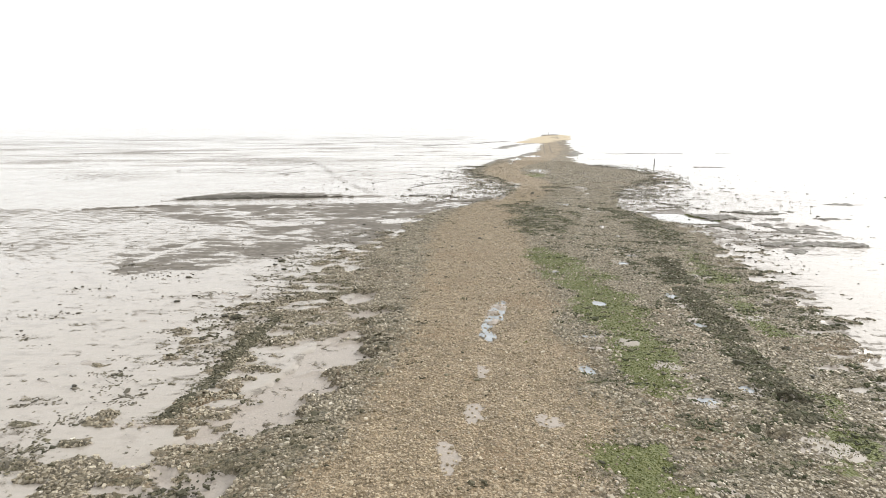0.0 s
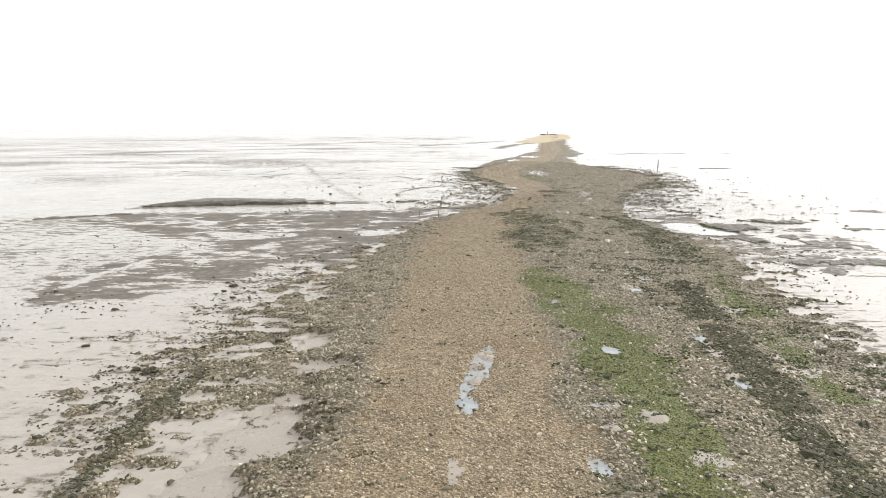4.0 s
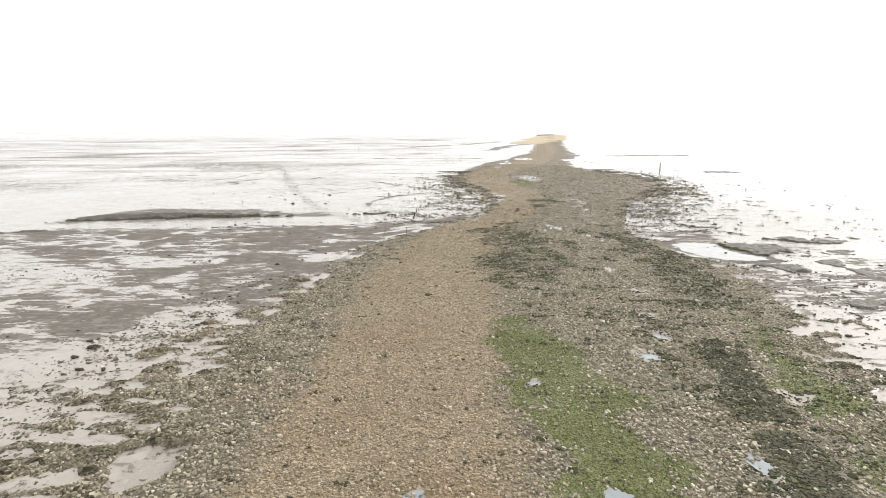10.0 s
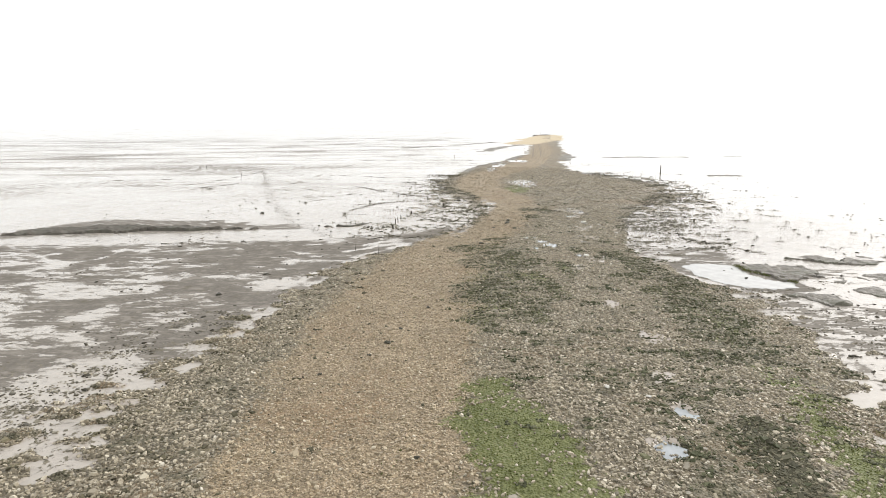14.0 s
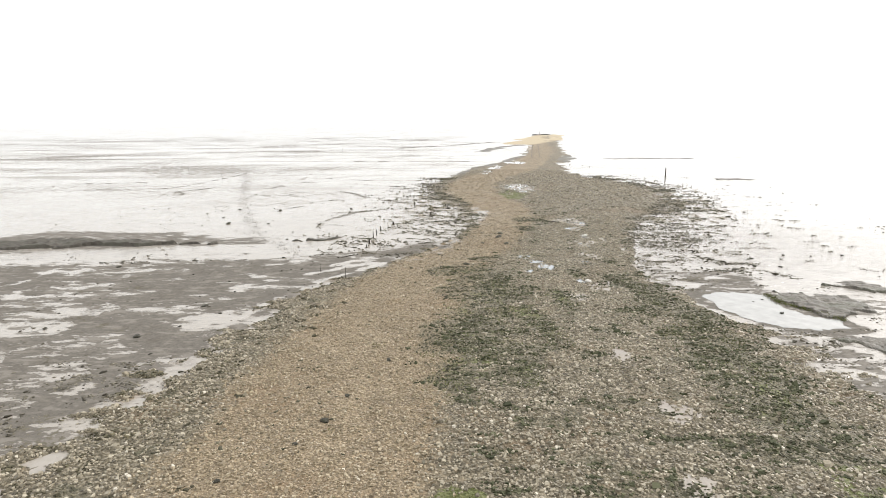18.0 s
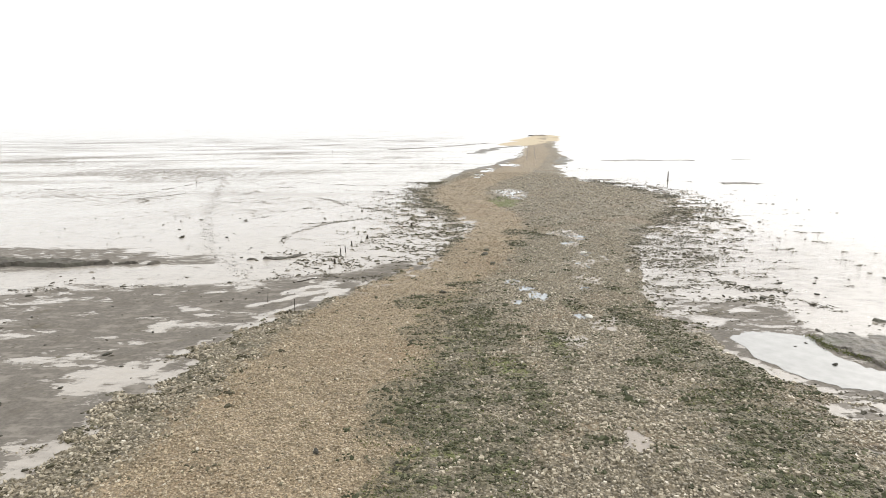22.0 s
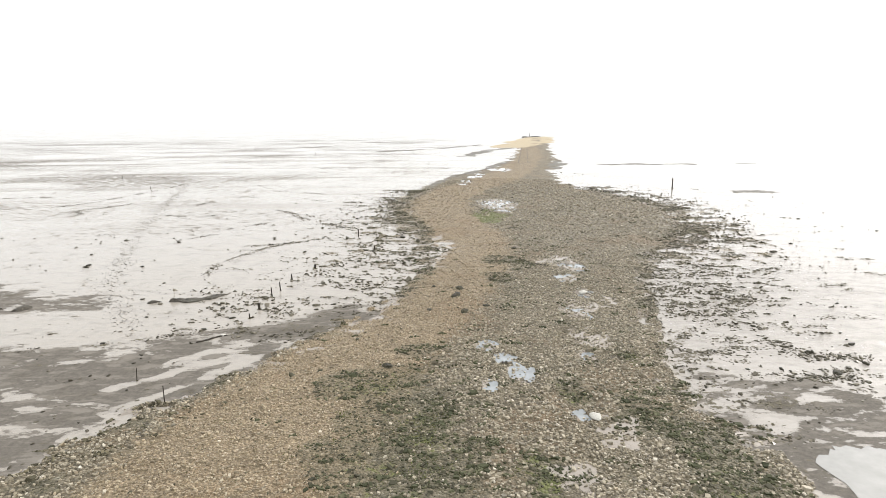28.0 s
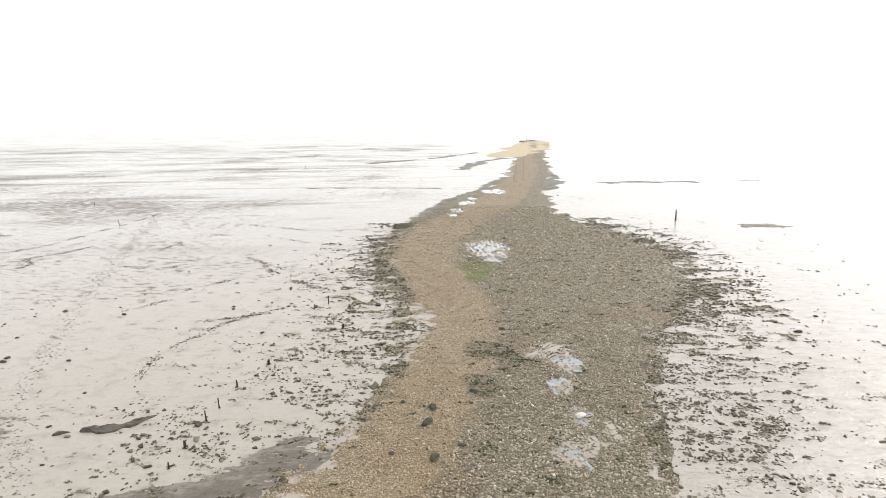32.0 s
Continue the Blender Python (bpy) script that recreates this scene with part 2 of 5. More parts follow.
CREEKS = [[(-11.7, 32.6), (-10.5, 32.2), (-8.8, 31.8), (-7.6, 31.3)], [(-14.7, 39.4), (-14.3, 41.2), (-16.0, 42.7), (-15.3, 44.3)], [(-11.6, 40.3), (-12.8, 42.0), (-12.9, 45.3)],
          [(-13.8, 26.0), (-13.6, 28.1), (-13.2, 29.1), (-12.8, 30.5)], [(-1.2, 43.6), (0.3, 44.9), (1.5, 45.6)], [(-2.6, 36.6), (-1.6, 40), (-0.4, 42.6), (1.2, 44.6), (2.8, 46.9)],
          [(-0.6, 45.0), (0.6, 46.2)]]
DARK_LINES = [[(-60, 62), (-40, 68), (-22, 76), (-18, 90)],
              [(-7.5, 62.4), (-7.6, 63.5), (-6.9, 64.4), (-6.2, 65.1)], [(-6.8, 66.3), (-5.9, 67.3), (-5.0, 68.5), (-4.0, 69.6), (-3.3, 70.4)],
              [(-5.1, 75.8), (-3.5, 73.9), (-2.4, 71.7), (-1.2, 69.6), (-0.1, 68.7), (1.3, 67.3)], [(-24.1, 78.2), (-22.5, 80.9), (-21.8, 86.8), (-21.1, 93.2), (-21.1, 98.4)],
              [(-21.1, 76.1), (-19.5, 77.9), (-18.5, 80.7)], [(-12.6, 78.9), (-11.8, 82.6), (-10.6, 84.8), (-9.0, 84.7)], [(-20.3, 72.7), (-19.4, 73.1), (-19.5, 74.5), (-21.1, 76.1)],
              [(-10.6, 75.5), (-8.7, 74.8), (-7.7, 75.7)], [(-3.1, 54.9), (-3.3, 56.8), (-3.1, 58.4), (-2.5, 59.8), (-1.8, 61.4), (-0.3, 62.8)], [(-3.3, 61.5), (-1.6, 62.0), (0.6, 63.7)],
              [(-8.9, 90.1), (-6.4, 88.8), (-3.1, 86.6), (0.3, 86.3)], [(-5.8, 84.0), (-2.1, 81.2), (1.2, 79.5)], [(-8.6, 73.1), (-10.4, 72.6), (-12.7, 73.3)],
              [(-12, 45.7), (-8, 46.1), (-5.8, 46.2), (-3.3, 46.5), (-1.1, 47.5), (0.2, 48.2)],
              [(15.2, 43.8), (16.3, 43.6), (17.4, 43.6), (18.4, 43.2), (18.9, 42.6)], [(16.6, 48), (17.2, 46.8), (17.2, 45.9), (17.3, 45.0), (18.2, 44.9), (18.9, 44.8)], [(16.6, 48.0), (17.4, 49.0), (17.7, 49.7), (19, 50.9)]]
FAR_LINES = [[(-32.0, 101.8), (-26.1, 100.2), (-21.7, 99.9), (-17.4, 97.3), (-13.1, 96.4), (-8.1, 95.5)], [(-59.2, 129.0), (-52.5, 132.6), (-39.3, 134.6)], [(-12.3, 102.2), (-10.0, 111.1), (-6.0, 117.4), (-2.9, 122.2)]]


def spit_fields(x, y):
    sd = sd_poly(x, y, SPIT)
    n1, n2 = fbm(x, y, 1.6, 11, 4), fbm(x, y, 0.55, 23, 3)
    fringe = np.maximum(np.maximum(sd_poly(x, y, FRINGE_RIGHT), sd_poly(x, y, FRINGE_LEFT) - 0.55), np.maximum(sd_poly(x, y, FRINGE_NEAR), sd_poly(x, y, TONGUE) - 0.45))
    far = sstep(60, 130, y)
    d = sd + n1 * (0.55 + 0.9 * far)
    crest = 0.30 * (1 - np.exp(-np.maximum(d, 0) / 3.2)) + np.minimum(d, 0) * 0.10
    rut = d_line(x, y, TRACK)
    z = crest + 0.022 * n2 + 0.02 * n1
    torn = fbm(x * 0.6, y * 1.25, 0.48, 27, 4)
    zf = np.where((x < 8) & (y > 40), -0.03 + 0.055 * sstep(-1.9, -0.2, sd), np.where(y > 42, -0.028 + 0.045 * sstep(-2.4, -0.2, sd), -0.03 + 0.03 * sstep(-2.2, 0.0, sd))) + 0.05 * n2 + 0.08 * torn + np.minimum(fringe, 0) * 0.06
    z = np.maximum(z, np.minimum(zf, 0.06))
    pud = many(x, y, PUDDLES)
    z = z - sstep(-0.7, 0.55, pud) * (0.053 - 0.14 * fbm(x, y, 0.4, 29, 3))
    # the low margin, where streaks of gravel and bare mud lie side by side
    wide = np.where(x < 4, np.interp(y, [3, 9, 14, 18, 24, 30, 36, 46], [5.0, 4.5, 3.8, 3.3, 1.9, 1.0, 0.7, 0.5]), np.interp(y, [8, 24, 34, 41, 46], [1.5, 1.5, 1.2, 0.8, 0.1]))
    share = sd / wide
    low = 0.105 * (share - 0.04) + 0.15 * torn + 0.05 * n2 + 0.03 * n1
    mosaic = sstep(1.2, 0.6, share + 0.25 * n1) * sstep(60, 48, y)
    z = z + mosaic * (np.clip(low, -0.1, 0.07) - z)
    pit = many(x, y, MUD_PITS) + 0.4 * n1 + 0.6 * torn
    z = np.where(pit > -0.2, z - (z + 0.05) * sstep(-0.1, 0.15, pit), z)
    z = z - 0.16 * sstep(-0.75, -0.2, sd_poly(x, y, POOL) + 0.06 * n1)
    return sd, z, n1, n2, rut


def crest_height(x, y):
    """Height of the shingle's large form, without its small relief."""
    d = sd_poly(x, y, SPIT) + fbm(x, y, 1.6, 11, 4) * (0.55 + 0.9 * sstep(60, 130, y))
    return 0.30 * (1 - np.exp(-np.maximum(d, 0) / 3.2)) + 0.02 * fbm(x, y, 1.6, 11, 4)


def mud_height(x, y):
    near = 1 - sstep(60, 140, np.hypot(x - 4, y - 30))
    return near * (0.012 * fbm(x, y, 2.2, 41, 3) + 0.012 * fbm(x, y, 7.0, 47, 3))


# ---------------------------------------------------------------- materials
def material(name):
    m = bpy.data.materials.new(name)
    m.use_nodes = True
    return m, m.node_tree.nodes, m.node_tree.links, m.node_tree.nodes["Principled BSDF"]


def tex(nodes, links, kind, scale, detail=4.0, coord=None, **more):
    t = nodes.new(kind)
    t.inputs["Scale"].default_value = scale
    if kind == "ShaderNodeTexNoise":
        t.inputs["Detail"].default_value = detail
        t.inputs["Roughness"].default_value = more.get("rough", 0.55)
    if coord:
        links.new(coord, t.inputs["Vector"])
    return t


def ramp(nodes, links, source, stops):
    r = nodes.new("ShaderNodeValToRGB")
    el = r.color_ramp.elements
    while len(el) < len(stops):
        el.new(0.5)
    for e, (p, c) in zip(el, stops):
        e.position = p
        e.color = (*c, 1) if isinstance(c, tuple) else (c, c, c, 1)
    links.new(source, r.inputs["Fac"])
    return r.outputs["Color"]


def mix(nodes, links, fac, a, b):
    m = nodes.new("ShaderNodeMix")
    m.data_type = "RGBA"
    for v, i in ((fac, 0), (a, 6), (b, 7)):
        if isinstance(v, (tuple, float, int)):
            m.inputs[i].default_value = v if i == 0 else (*v, 1)
        else:
            links.new(v, m.inputs[i])
    return m.outputs[2]


def calc(nodes, links, op, a, b=0.5, clamp=False):
    m = nodes.new("ShaderNodeMath")
    m.operation, m.use_clamp = op, clamp
    for i, v in enumerate((a, b)):
        if isinstance(v, (float, int)):
            m.inputs[i].default_value = v
        else:
            links.new(v, m.inputs[i])
    return m.outputs[0]


def attr(nodes, name):
    a = nodes.new("ShaderNodeAttribute")
    a.attribute_name = name
    return a.outputs["Fac"]


def bump(nodes, links, height, strength, distance, bsdf, socket="Normal"):
    b = nodes.new("ShaderNodeBump")
    b.inputs["Strength"].default_value, b.inputs["Distance"].default_value = strength, distance
    links.new(height, b.inputs["Height"])
    links.new(b.outputs["Normal"], bsdf.inputs[socket])
    return b


def edge(nodes, links, value, lo, hi):
    """0 below lo, 1 above hi."""
    r = nodes.new("ShaderNodeMapRange")
    r.interpolation_type = "SMOOTHSTEP"
    r.inputs["From Min"].default_value, r.inputs["From Max"].default_value = lo, hi
    links.new(value, r.inputs["Value"])
    return r.outputs["Result"]


def mud_material():
    m, n, l, p = material("wet_tidal_mud")
    co = n.new("ShaderNodeTexCoord").outputs["Object"]
    big = tex(n, l, "ShaderNodeTexNoise", 0.12, 5, co)
    mid = tex(n, l, "ShaderNodeTexNoise", 1.1, 6, co, rough=0.6)
    fine = tex(n, l, "ShaderNodeTexNoise", 7.0, 6, co, rough=0.7)
    stretch = n.new("ShaderNodeMapping")
    stretch.inputs["Scale"].default_value = (0.48, 1.1, 1.0)
    l.new(co, stretch.inputs["Vector"])
    streak = tex(n, l, "ShaderNodeTexNoise", 2.6, 6, stretch.outputs[0], rough=0.62)
    ripple = n.new("ShaderNodeTexWave")
    ripple.inputs["Scale"].default_value, ripple.inputs["Distortion"].default_value, ripple.inputs["Detail"].default_value = 0.9, 13.0, 4.0
    ripple.inputs["Detail Scale"].default_value = 2.2
    ripple.bands_direction = "Y"
    l.new(co, ripple.inputs["Vector"])
    # ripple shading put into the colour; the streak term also mottles the mud
    tone_in = calc(n, l, "ADD", mid.outputs["Fac"], calc(n, l, "MULTIPLY", calc(n, l, "SUBTRACT", ripple.outputs["Fac"], 0.5), 0.1))
    tone_in = calc(n, l, "ADD", tone_in, calc(n, l, "MULTIPLY", calc(n, l, "SUBTRACT", streak.outputs["Fac"], 0.5), 1.15))
    pale = ramp(n, l, tone_in, [(0.2, (0.245, 0.22, 0.192)), (0.5, (0.332, 0.303, 0.27)), (0.8, (0.41, 0.38, 0.345))])
    grey = ramp(n, l, fine.outputs["Fac"], [(0.25, (0.1, 0.09, 0.077)), (0.75, (0.192, 0.173, 0.15))])
    grey = mix(n, l, calc(n, l, "MULTIPLY", edge(n, l, streak.outputs["Fac"], 0.5, 0.62), 0.6), grey, (0.25, 0.226, 0.195))
    grey = mix(n, l, calc(n, l, "MULTIPLY", edge(n, l, mid.outputs["Fac"], 0.5, 0.68), 0.35), grey, (0.1, 0.087, 0.068))
    noise_mix = calc(n, l, "ADD", calc(n, l, "MULTIPLY", streak.outputs["Fac"], 2.0), calc(n, l, "MULTIPLY", fine.outputs["Fac"], 0.7))
    rag = calc(n, l, "SUBTRACT", calc(n, l, "ADD", noise_mix, calc(n, l, "MULTIPLY", ripple.outputs["Fac"], 0.1)), 1.4)
    dry = edge(n, l, calc(n, l, "ADD", attr(n, "drained"), rag), 0.43, 0.64)
    # long thin streaks on the flats far out
    long = n.new("ShaderNodeMapping")
    long.inputs["Scale"].default_value = (0.03, 0.2, 1.0)
    l.new(co, long.inputs["Vector"])
    reach = tex(n, l, "ShaderNodeTexNoise", 1.0, 7, long.outputs[0], rough=0.68)
    dry = calc(n, l, "MAXIMUM", dry, calc(n, l, "MULTIPLY", edge(n, l, reach.outputs["Fac"], 0.53, 0.63), attr(n, "streaks")))
    # winding drainage lines, broken here and there
    worm = tex(n, l, "ShaderNodeTexNoise", 0.42, 3, stretch.outputs[0], rough=0.5)
    line = edge(n, l, calc(n, l, "ABSOLUTE", calc(n, l, "SUBTRACT", worm.outputs["Fac"], 0.5)), 0.011, 0.003)
    line = calc(n, l, "MULTIPLY", line, edge(n, l, calc(n, l, "ADD", mid.outputs["Fac"], calc(n, l, "MULTIPLY", fine.outputs["Fac"], 0.6)), 0.84, 0.96))
    # worm casts and scraps, as dots
    dots = tex(n, l, "ShaderNodeTexVoronoi", 3.4, coord=co)
    tone = n.new("ShaderNodeSeparateColor")
    l.new(dots.outputs["Color"], tone.inputs[0])
    dot = calc(n, l, "MULTIPLY", edge(n, l, calc(n, l, "ADD", dots.outputs["Distance"], calc(n, l, "MULTIPLY", fine.outputs["Fac"], 0.2)), 0.30, 0.24), edge(n, l, tone.outputs[0], 0.7, 0.72))
    scraps = calc(n, l, "SUBTRACT", calc(n, l, "ADD", calc(n, l, "MULTIPLY", mid.outputs["Fac"], 1.1), calc(n, l, "MULTIPLY", fine.outputs["Fac"], 1.5)), 1.3)
    speck = edge(n, l, calc(n, l, "ADD", attr(n, "weed"), calc(n, l, "MULTIPLY", scraps, 1.1)), 0.5, 0.6)
    speck = calc(n, l, "MAXIMUM", speck, calc(n, l, "MULTIPLY", calc(n, l, "MAXIMUM", dot, line), attr(n, "marks")))
    stain = edge(n, l, calc(n, l, "ADD", calc(n, l, "MULTIPLY", streak.outputs["Fac"], 0.6), calc(n, l, "MULTIPLY", mid.outputs["Fac"], 0.7)), 0.6, 0.82)
    pale = mix(n, l, calc(n, l, "MULTIPLY", attr(n, "marks"), 0.7), pale, (0.345, 0.308, 0.257))
    pale = mix(n, l, calc(n, l, "MULTIPLY", calc(n, l, "MULTIPLY", stain, attr(n, "marks")), 0.6), pale, (0.19, 0.163, 0.133))
    col = mix(n, l, dry, pale, grey)
    scrap = ramp(n, l, fine.outputs["Fac"], [(0.3, (0.055, 0.05, 0.035)), (0.7, (0.17, 0.15, 0.112))])
    col = mix(n, l, speck, col, scrap)
    l.new(col, p.inputs["Base Color"])
    dull = calc(n, l, "MAXIMUM", dry, speck)
    rough = calc(n, l, "ADD", calc(n, l, "MULTIPLY", dull, 0.6), calc(n, l, "ADD", 0.05, calc(n, l, "MULTIPLY", big.outputs["Fac"], 0.2)))
    l.new(rough, p.inputs["Roughness"])
    l.new(calc(n, l, "SUBTRACT", 0.55, calc(n, l, "MULTIPLY", dull, 0.5)), p.inputs["Specular IOR Level"])
    p.inputs["IOR"].default_value = 1.42
    h = calc(n, l, "ADD", calc(n, l, "MULTIPLY", streak.outputs["Fac"], 0.7), calc(n, l, "MULTIPLY", fine.outputs["Fac"], 0.35))
    h = calc(n, l, "ADD", h, calc(n, l, "MULTIPLY", ripple.outputs["Fac"], 0.05))
    h = calc(n, l, "ADD", h, calc(n, l, "MULTIPLY", speck, 0.4))
    h = calc(n, l, "MULTIPLY", h, attr(n, "relief"))
    bump(n, l, h, 0.4, 0.05, p)
    return m


def shingle_material():
    m, n, l, p = material("wet_shingle")
    co = n.new("ShaderNodeTexCoord").outputs["Object"]
    v1 = tex(n, l, "ShaderNodeTexVoronoi", 17.0, coord=co)
    v2 = tex(n, l, "ShaderNodeTexVoronoi", 34.0, coord=co)
    mid = tex(n, l, "ShaderNodeTexNoise", 1.3, 6, co, rough=0.65)
    fine = tex(n, l, "ShaderNodeTexNoise", 6.0, 5, co, rough=0.7)
    big = tex(n, l, "ShaderNodeTexNoise", 0.3, 4, co)
    hue = n.new("ShaderNodeSeparateColor")
    l.new(v1.outputs["Color"], hue.inputs[0])
    hue2 = n.new("ShaderNodeSeparateColor")
    l.new(v2.outputs["Color"], hue2.inputs[0])
    # sheet tones darkened to paint the shade between the pebbles laid on top
    stone = ramp(n, l, hue.outputs[0], [(0.0, (0.0832, 0.0696, 0.0478)), (0.35, (0.131, 0.11, 0.0749)), (0.7, (0.193, 0.163, 0.112)), (0.95, (0.281, 0.239, 0.171)), (1.0, (0.416, 0.374, 0.302))])
    sand = ramp(n, l, hue2.outputs[0], [(0.0, (0.138, 0.105, 0.067)), (0.5, (0.226, 0.174, 0.109)), (0.9, (0.335, 0.262, 0.17)), (1.0, (0.447, 0.383, 0.287))])
    rag = calc(n, l, "SUBTRACT", calc(n, l, "ADD", calc(n, l, "MULTIPLY", mid.outputs["Fac"], 0.7), calc(n, l, "MULTIPLY", fine.outputs["Fac"], 0.9)), 0.8)
    tr = edge(n, l, calc(n, l, "ADD", attr(n, "track"), rag), 0.2, 0.8)
    col = mix(n, l, tr, stone, sand)
    weed = edge(n, l, calc(n, l, "ADD", attr(n, "weed"), calc(n, l, "MULTIPLY", rag, 0.9)), 0.42, 0.6)
    tone = ramp(n, l, fine.outputs["Fac"], [(0.28, 0.62), (0.5, 1.0), (0.72, 1.3)])
    shade = n.new("ShaderNodeMix")
    shade.data_type, shade.blend_type = "RGBA", "MULTIPLY"
    shade.inputs[0].default_value = 0.7
    l.new(col, shade.inputs[6])
    l.new(tone, shade.inputs[7])
    col = shade.outputs[2]
    tone2 = ramp(n, l, mid.outputs["Fac"], [(0.3, 0.7), (0.5, 1.0), (0.7, 1.2)])
    shade2 = n.new("ShaderNodeMix")
    shade2.data_type, shade2.blend_type = "RGBA", "MULTIPLY"
    shade2.inputs[0].default_value = 0.7
    l.new(col, shade2.inputs[6])
    l.new(tone2, shade2.inputs[7])
    col = shade2.outputs[2]
    rust = edge(n, l, calc(n, l, "ADD", calc(n, l, "MULTIPLY", big.outputs["Fac"], 0.8), calc(n, l, "MULTIPLY", fine.outputs["Fac"], 0.5)), 0.66, 0.8)
    col = mix(n, l, calc(n, l, "MULTIPLY", rust, 0.4), col, (0.2, 0.125, 0.065))
    weedc = ramp(n, l, hue2.outputs[1], [(0.0, (0.04, 0.04, 0.024)), (0.55, (0.082, 0.08, 0.048)), (1.0, (0.16, 0.143, 0.09))])
    col = mix(n, l, calc(n, l, "MULTIPLY", weed, 0.42), col, weedc)
    green = edge(n, l, calc(n, l, "ADD", attr(n, "green"), calc(n, l, "MULTIPLY", rag, 1.4)), 0.42, 0.62)
    greenc = ramp(n, l, fine.outputs["Fac"], [(0.3, (0.085, 0.102, 0.026)), (0.7, (0.155, 0.172, 0.055))])
    col = mix(n, l, calc(n, l, "MULTIPLY", green, 0.8), col, greenc)
    silt = edge(n, l, calc(n, l, "ADD", attr(n, "silt"), calc(n, l, "MULTIPLY", rag, 1.2)), 0.5, 0.62)
    col = mix(n, l, calc(n, l, "MULTIPLY", silt, 0.85), col, (0.33, 0.29, 0.25))
    l.new(col, p.inputs["Base Color"])
    p.inputs["Specular IOR Level"].default_value = 0.25
    r = calc(n, l, "SUBTRACT", 0.62, calc(n, l, "MULTIPLY", silt, 0.45))
    l.new(r, p.inputs["Roughness"])
    h = calc(n, l, "ADD", calc(n, l, "MULTIPLY", v1.outputs["Distance"], -1.0), calc(n, l, "MULTIPLY", fine.outputs["Fac"], 0.8))
    bump(n, l, calc(n, l, "MULTIPLY", h, calc(n, l, "SUBTRACT", 1.0, calc(n, l, "MULTIPLY", silt, 0.9))), 1.0, 0.045, p)
    return m


def island_material(name, stops, rough, noise_scale=18.0, gloss=0.4):
    """A material for many small pieces in one mesh, each with a tone of its own."""
    m, n, l, p = material(name)
    isl = n.new("ShaderNodeNewGeometry").outputs["Random Per Island"]
    co = n.new("ShaderNodeTexCoord").outputs["Object"]
    t = tex(n, l, "ShaderNodeTexNoise", noise_scale, 3, co)
    c = ramp(n, l, isl, stops)
    c = mix(n, l, calc(n, l, "MULTIPLY", t.outputs["Fac"], 0.35), c, (0.05, 0.042, 0.03))
    l.new(c, p.inputs["Base Color"])
    p.inputs["Roughness"].default_value, p.inputs["Specular IOR Level"].default_value = rough, gloss
    return m


def grain_material(name, lo, hi, rough, scale, strength=0.6, distance=0.03, stretch_z=1.0, third=None):
    m, n, l, p = material(name)
    co = n.new("ShaderNodeTexCoord").outputs["Object"]
    if stretch_z != 1.0:
        mp = n.new("ShaderNodeMapping")
        mp.inputs["Scale"].default_value = (1, 1, stretch_z)
        l.new(co, mp.inputs["Vector"])
        co = mp.outputs[0]
    t = tex(n, l, "ShaderNodeTexNoise", scale, 6, co, rough=0.65)
    t2 = tex(n, l, "ShaderNodeTexNoise", scale * 0.22, 4, co)
    c = ramp(n, l, t.outputs["Fac"], [(0.3, lo), (0.7, hi)])
    if third:
        c = mix(n, l, edge(n, l, t2.outputs["Fac"], 0.5, 0.62), c, third)
    l.new(c, p.inputs["Base Color"])
    p.inputs["Roughness"].default_value, p.inputs["Specular IOR Level"].default_value = rough, 0.25
    bump(n, l, t.outputs["Fac"], strength, distance, p)
    return m


def water_material(name, low, high):
    m, n, l, p = material(name)
    co = n.new("ShaderNodeTexCoord").outputs["Object"]
    t = tex(n, l, "ShaderNodeTexNoise", 2.2, 4, co)
    l.new(ramp(n, l, t.outputs["Fac"], [(0.3, low), (0.7, high)]), p.inputs["Base Color"])
    p.inputs["Roughness"].default_value, p.inputs["IOR"].default_value = 0.04, 1.5
    rip = tex(n, l, "ShaderNodeTexNoise", 14.0, 3, co)
    bump(n, l, rip.outputs["Fac"], 0.12, 0.01, p)
    return m


MUD, SHINGLE = mud_material(), shingle_material()
WATER = water_material("shallow_water", (0.2, 0.215, 0.22), (0.31, 0.33, 0.34))
SILTY_WATER = water_material("silty_water", (0.24, 0.236, 0.22), (0.31, 0.304, 0.286))
PEBBLE = island_material("pebbles_and_shells", [(0.0, (0.153, 0.133, 0.094)), (0.3, (0.247, 0.213, 0.151)), (0.7, (0.369, 0.319, 0.23)), (0.97, (0.499, 0.44, 0.335)), (1.0, (0.691, 0.634, 0.533))], 0.5)
SAND_PEBBLE = island_material("sandy_pebbles", [(0.0, (0.191, 0.152, 0.0972)), (0.3, (0.292, 0.234, 0.152)), (0.7, (0.407, 0.329, 0.217)), (0.98, (0.502, 0.423, 0.301)), (1.0, (0.655, 0.59, 0.48))], 0.5)
KELP = island_material("bladder_wrack", [(0.0, (0.0515, 0.0504, 0.0336)), (0.55, (0.103, 0.0974, 0.065)), (1.0, (0.196, 0.176, 0.12))], 0.8, gloss=0.15)
TURF = island_material("green_algae", [(0.0, (0.07, 0.082, 0.024)), (0.6, (0.14, 0.162, 0.046)), (1.0, (0.24, 0.238, 0.1))], 0.8, gloss=0.15)
CLOD = island_material("mud_clods", [(0.0, (0.035, 0.031, 0.022)), (0.6, (0.085, 0.075, 0.055)), (1.0, (0.17, 0.15, 0.12))], 0.7, gloss=0.2)
WOOD = grain_material("waterlogged_timber", (0.018, 0.015, 0.012), (0.07, 0.058, 0.045), 0.6, 30.0, 0.7, 0.01, 0.1)
